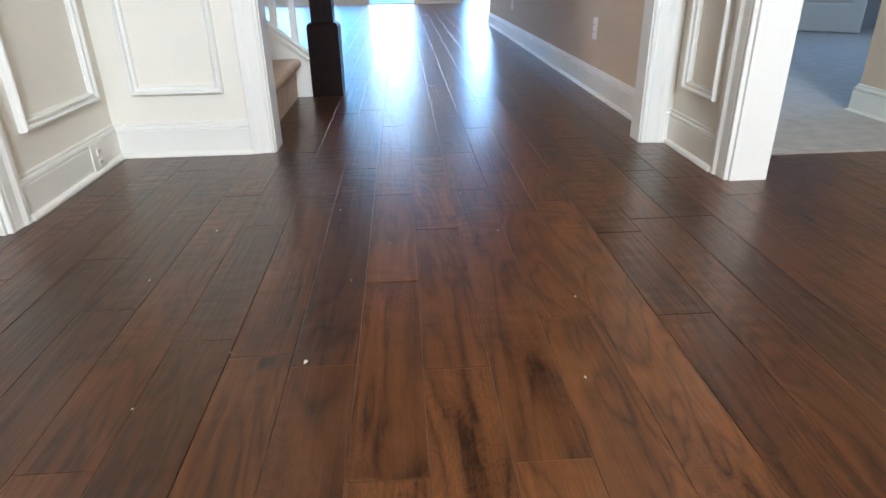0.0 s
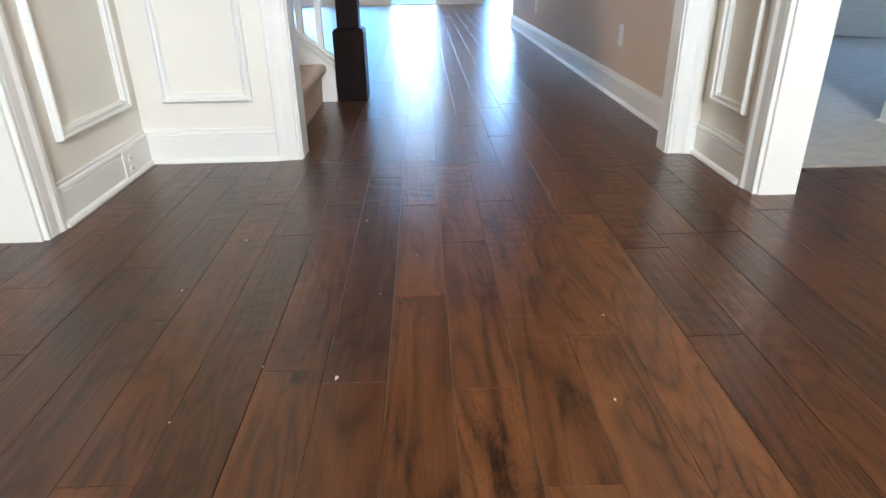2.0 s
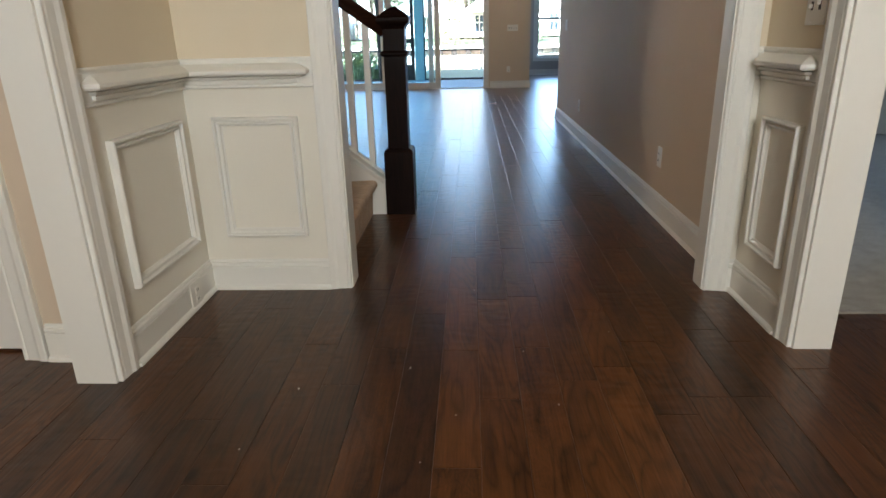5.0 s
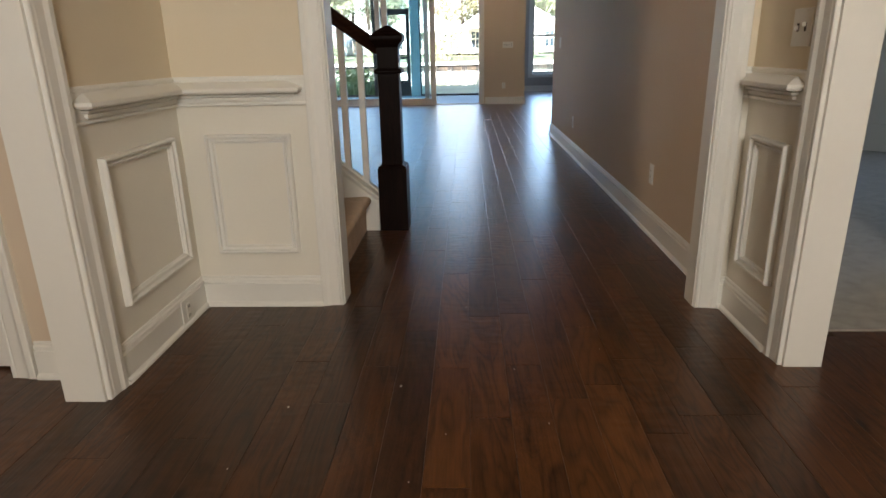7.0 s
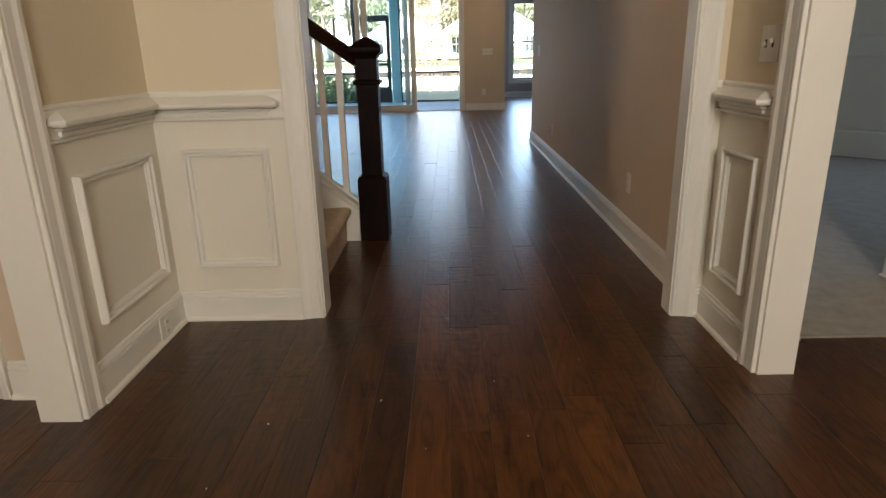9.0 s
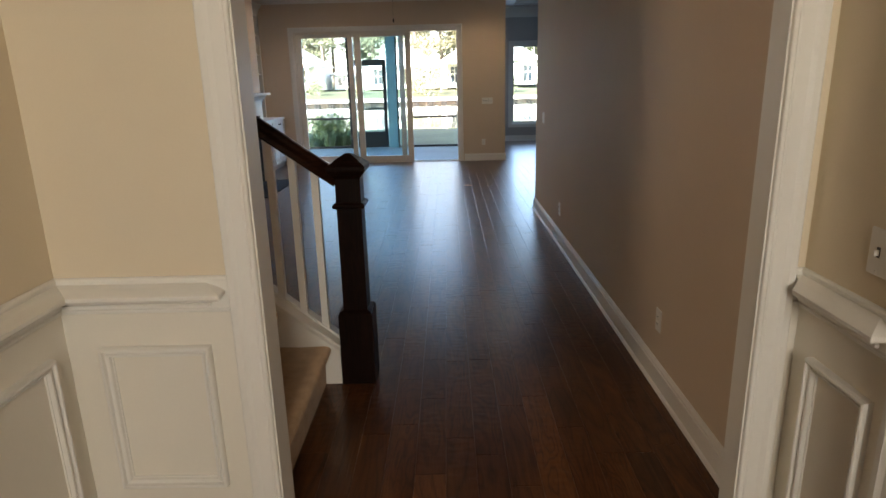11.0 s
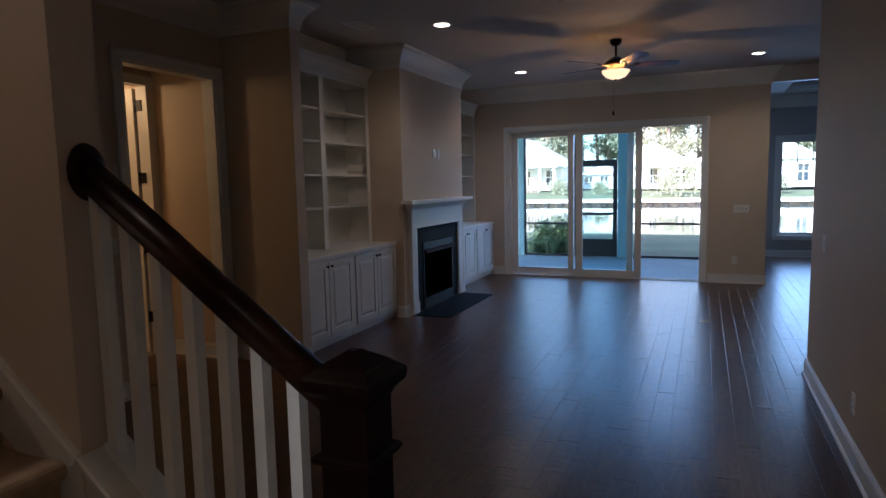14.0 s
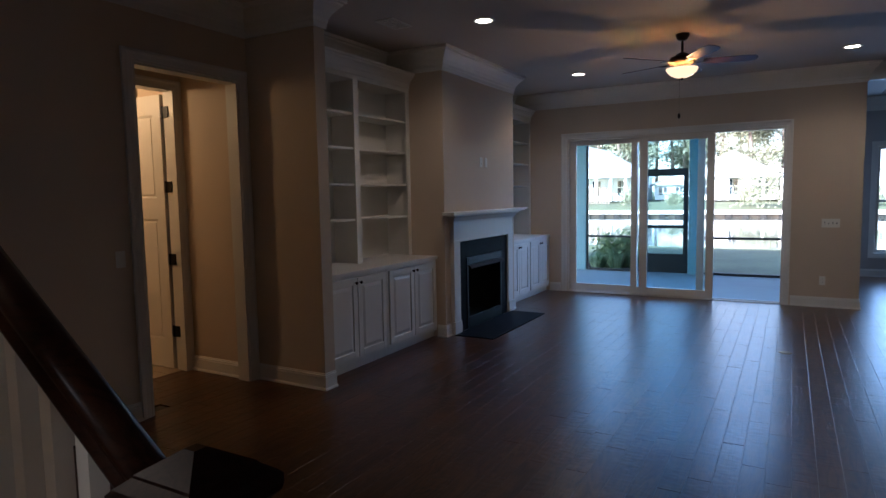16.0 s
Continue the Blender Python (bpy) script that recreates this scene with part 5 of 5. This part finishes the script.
def house(at, w, d, h, roof_h, label, gable=False, porch_side=1):
    t = thing("house", label, "house", at)
    part("wall", boxes((-w / 2, w / 2, 0, d, 0, h)), SIDING, t)
    bm = bmesh.new()
    o = 0.5
    e = [bm.verts.new(p) for p in ((-w / 2 - o, -o, h), (w / 2 + o, -o, h), (w / 2 + o, d + o, h), (-w / 2 - o, d + o, h))]
    if gable:
        r = [bm.verts.new((0, -o, h + roof_h)), bm.verts.new((0, d + o, h + roof_h))]
        bm.faces.new((e[0], e[1], r[0])), bm.faces.new((e[2], e[3], r[1])), bm.faces.new((e[1], e[2], r[1], r[0])), bm.faces.new((e[3], e[0], r[0], r[1]))
    else:
        r = [bm.verts.new((-w / 2 + d / 2, d / 2, h + roof_h)), bm.verts.new((w / 2 - d / 2, d / 2, h + roof_h))]
        bm.faces.new((e[0], e[1], r[1], r[0])), bm.faces.new((e[2], e[3], r[0], r[1])), bm.faces.new((e[1], e[2], r[1])), bm.faces.new((e[3], e[0], r[0]))
    bm.faces.new(e[::-1])
    part("roof", bm, SUNLIT_ROOF, t)
    for sx in ((-1, 1) if gable else ()):
        edge = Vector((sx * (w / 2 + o), 0, -roof_h)).normalized()
        part("fascia", extrude([(0, -0.22), (0.06, -0.22), (0.06, 0.02), (0, 0.02)], (0, -o - 0.01, h + roof_h), (sx * (w / 2 + o), -o - 0.01, h), (0, -1, 0), (-edge.z * sx, 0, edge.x * sx)), ROOFING, t, "grey roof edge board")
    n = max(3, int(w // 2.6))
    for i in range(n):
        x = -w / 2 + (i + 0.5) * w / n
        zt = min(2.35, h - 0.15)
        wd = part("window", boxes((x - 0.55, x + 0.55, -0.06, 0.0, 0.5, zt), (x - 0.03, x + 0.03, -0.085, -0.06, 0.5, zt), (x - 0.55, x + 0.55, -0.085, -0.06, zt - 0.85, zt - 0.77)), SIDING, t)
        part("pane", boxes((x - 0.47, x - 0.04, -0.075, -0.061, 0.58, zt - 0.08), (x + 0.04, x + 0.47, -0.075, -0.061, 0.58, zt - 0.08)), DARKPANE, wd)
    if w < 8:
        return t
    px = porch_side * w * 0.25
    for i in range(4):
        x = px - 2.4 + i * 1.6
        part("porch_column", boxes((x - 0.14, x + 0.14, -2.6, -2.3, 0, min(2.6, h - 0.1))), SIDING, t)
    part("porch_roof", boxes((px - 2.9, px + 2.9, -2.9, 0, min(2.6, h - 0.1), min(2.85, h + 0.1))), SUNLIT_ROOF, t)
    return t


house((-20.6, 74, 0.6), 11.5, 10, 2.7, 3.7, "pale gabled house with a broad bright roof across the pond", True, 1)
house((-11.0, 80, 0.6), 5.6, 6, 1.75, 1.5, "small pale gabled cottage across the pond", True, 1)
house((-4.9, 74, 0.6), 8.5, 9, 2.4, 2.7, "pale gabled house with a columned porch across the pond", True, 1)
house((5.2, 73, 0.6), 11, 10, 2.8, 3.6, "pale house with hipped roof and porch across the pond", False, -1)
house((23, 75, 0.6), 15, 10, 3.2, 4.6, "pale house with hipped roof across the pond", False, 1)
house((-38, 76, 0.6), 13, 10, 3.0, 4.2, "pale house with hipped roof far along the bank", False, 1)
fence = thing("fence", "dark slatted fence by the far house", "fence", (-20.0, 67, 0.4))
for i in range(14):
    part("slat", boxes((i * 0.3, i * 0.3 + 0.2, 0, 0.04, 0, 1.7)), TIMBER, fence)
for k, (x, y, s) in enumerate(((-13, 64, 1.6), (-9, 65, 1.3), (-3, 63, 1.9), (-1.7, 60.6, 3.0), (6, 63, 1.5), (-22, 66, 1.4), (11, 62, 1.7))):
    round_shrub((x, y, 0.2), (s, s, s * 1.1), 1300, 0.10, "pale green shrub on the far bank", "far bank shrubs")

# ---- house roof over the rooms, unseen, added to shade the near lawn ----
rb = bmesh.new()
e = [rb.verts.new(p) for p in ((-7.2, -4.6, 3.7), (6.8, -4.6, 3.7), (6.8, 17.0, 3.7), (-7.2, 17.0, 3.7))]
r = [rb.verts.new((-0.2, 1.5, 7.0)), rb.verts.new((-0.2, 12.0, 7.0))]
for f in ((e[0], e[1], r[0]), (e[2], e[3], r[1]), (e[1], e[2], r[1], r[0]), (e[3], e[0], r[0], r[1])):
    rb.faces.new(f)
structure("roof", rb, ROOFING, "unseen grey shingle hipped roof, added to shade the near lawn", "roof")

# ---- floor tiles of the bathroom ----
for i in range(5):
    for j in range(7):
        x0, y0 = -4.545 - 0.34 * (i + 1), 5.205 + 0.34 * j
        part("tile", box(x0, x0 + 0.335, y0, y0 + 0.335, -0.004, 0.004), TILE, bath_floor)

# ---- floor planks ----
floor = tagged(thing("floor", "dark hand-scraped hickory plank floor with satin sheen", "floor", kind="structure"), kind="structure")
PITCH = 0.1275
KNOWN = {-2: (-0.46, 0.80, 2.06, 3.1), -1: (-0.13, 0.50, 1.133, 1.757, 2.72), 0: (-0.35, 0.77, 1.45, 2.2), 1: (-0.6, 0.518, 1.78)}
near, joined = [], []
for c in range(-24, 47):
    x0 = 0.0625 + PITCH * c
    ends = list(KNOWN.get(c, ()))
    y = ends[-1] if ends else -3.25 - random.uniform(0, 0.9)
    last = 12.69 if x0 < 1.2 else 16.4
    if not ends:
        ends = [y]
    while y < last:
        y += random.choice((0.45, 0.62, 0.78, 0.93, 1.08, 1.25))
        ends.append(y)
    y = ends[0]
    while y > -3.25:
        y -= random.choice((0.62, 0.78, 0.93, 1.25))
        ends.insert(0, y)
    for a, b in zip(ends, ends[1:]):
        lo, hi = max(a, -3.25), min(b, last)
        if hi - lo < 0.03:
            continue
        for u0, u1 in ((x0, x0 + PITCH),):
            if u0 > 2.2 and hi < 7.9 or u0 > 2.2 and lo < 2.05:
                continue
            if u0 > 1.28 and u0 < 5.3 and hi > 2.05 and lo < 7.9:
                if lo < 2.0:
                    joined.append((u0, u1, lo, min(hi, 2.05), False))
                if hi > 7.95:
                    joined.append((u0, u1, max(lo, 7.9), hi, False))
                continue
            row = (u0, u1, lo, hi, c == -2 and 0.7 < lo < 0.9)
            (near if -1.35 < u0 < 1.2 and hi > -0.3 and lo < 8.0 and len(near) < 300 else joined).append(row)
for c in range(-40, -24):
    x0 = 0.0625 + PITCH * c
    y = 3.6 - random.uniform(0, 0.9)
    while y < 12.69:
        b = y + random.choice((0.62, 0.93, 1.25))
        if x0 > -3.72 or 5.1 < y < 6.85:
            joined.append((x0, x0 + PITCH, max(y, 3.55), min(b, 12.69), False))
        y = b


def plank_mesh(length, width):
    g, d, top_z = 0.0003, 0.0016, 0.0
    vs, fs = [], []
    rings = ((g, -0.012), (g, -0.0007), (g + d, top_z))
    for k, (i, z) in enumerate(rings):
        vs += [(i, i, z), (width - i, i, z), (width - i, length - i, z), (i, length - i, z)]
        if k:
            for s in range(4):
                fs.append((4 * (k - 1) + s, 4 * (k - 1) + (s + 1) % 4, 4 * k + (s + 1) % 4, 4 * k + s))
    fs.append((8, 9, 10, 11))
    return vs, fs


shared = {}
# brighter planks mid-foyer, dimmer at left: light falloff put into the wood tones
TONES = {**{c: FLOOR_AMBER_LIT for c in (-1, 0, 1, 2, 3)}, **{c: FLOOR_SMOKED_DIM for c in (-10, -8, -7, -6, -4, 6)}}
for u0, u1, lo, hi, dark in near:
    plank_mat = TONES.get(round((u0 - 0.0625) / PITCH), FLOOR) if lo < 2.2 else FLOOR
    plank_mat = FLOOR_DARK if dark else plank_mat
    key = (round(hi - lo, 2), plank_mat.name)
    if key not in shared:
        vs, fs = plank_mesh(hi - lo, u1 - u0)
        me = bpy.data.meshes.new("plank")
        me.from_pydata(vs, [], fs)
        me.materials.append(plank_mat)
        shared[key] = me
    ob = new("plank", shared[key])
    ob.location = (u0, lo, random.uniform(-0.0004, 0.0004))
    ob.parent = floor
vs, fs = [], []
for u0, u1, lo, hi, dark in joined:
    v, f = plank_mesh(hi - lo, u1 - u0)
    k, dz = len(vs), random.uniform(-0.0002, 0.0002)
    vs += [(u0 + a, lo + b, c_ + dz) for a, b, c_ in v]
    fs += [tuple(k + i for i in q) for q in f]
me = bpy.data.meshes.new("far_planks")
me.from_pydata(vs, [], fs)
me.materials.append(FLOOR_FAR)
ob = new("far_planks", me)
ob.parent = floor
tagged(ob, "dark hickory planks", kind="stuff")

specks = bmesh.new()
for sx, sy, sr in ((-0.517, 1.504, 0.004), (-0.009, 1.364, 0.003), (-0.169, 1.633, 0.005), (-0.165, 0.815, 0.006), (0.30, 1.42, 0.003), (0.42, 1.02, 0.003), (-0.32, 0.86, 0.003), (0.22, 1.75, 0.003), (0.36, 0.72, 0.003), (-0.45, 0.70, 0.003), (0.55, 1.9, 0.003), (-0.10, 1.15, 0.002), (0.05, 2.3, 0.003), (-0.6, 1.2, 0.003)):
    n = random.randint(5, 7)
    ring = [specks.verts.new((sx + sr * random.uniform(0.4, 1.2) * math.cos(2 * math.pi * i / n), sy + sr * random.uniform(0.6, 1.9) * math.sin(2 * math.pi * i / n), 0.0006)) for i in range(n)]
    tip = specks.verts.new((sx, sy, 0.0016))
    for i in range(n):
        specks.faces.new((ring[i], ring[(i + 1) % n], tip))
tagged(link("paint_specks", specks, PLASTIC), "tiny white paint specks dropped on the planks", "debris", kind="stuff")
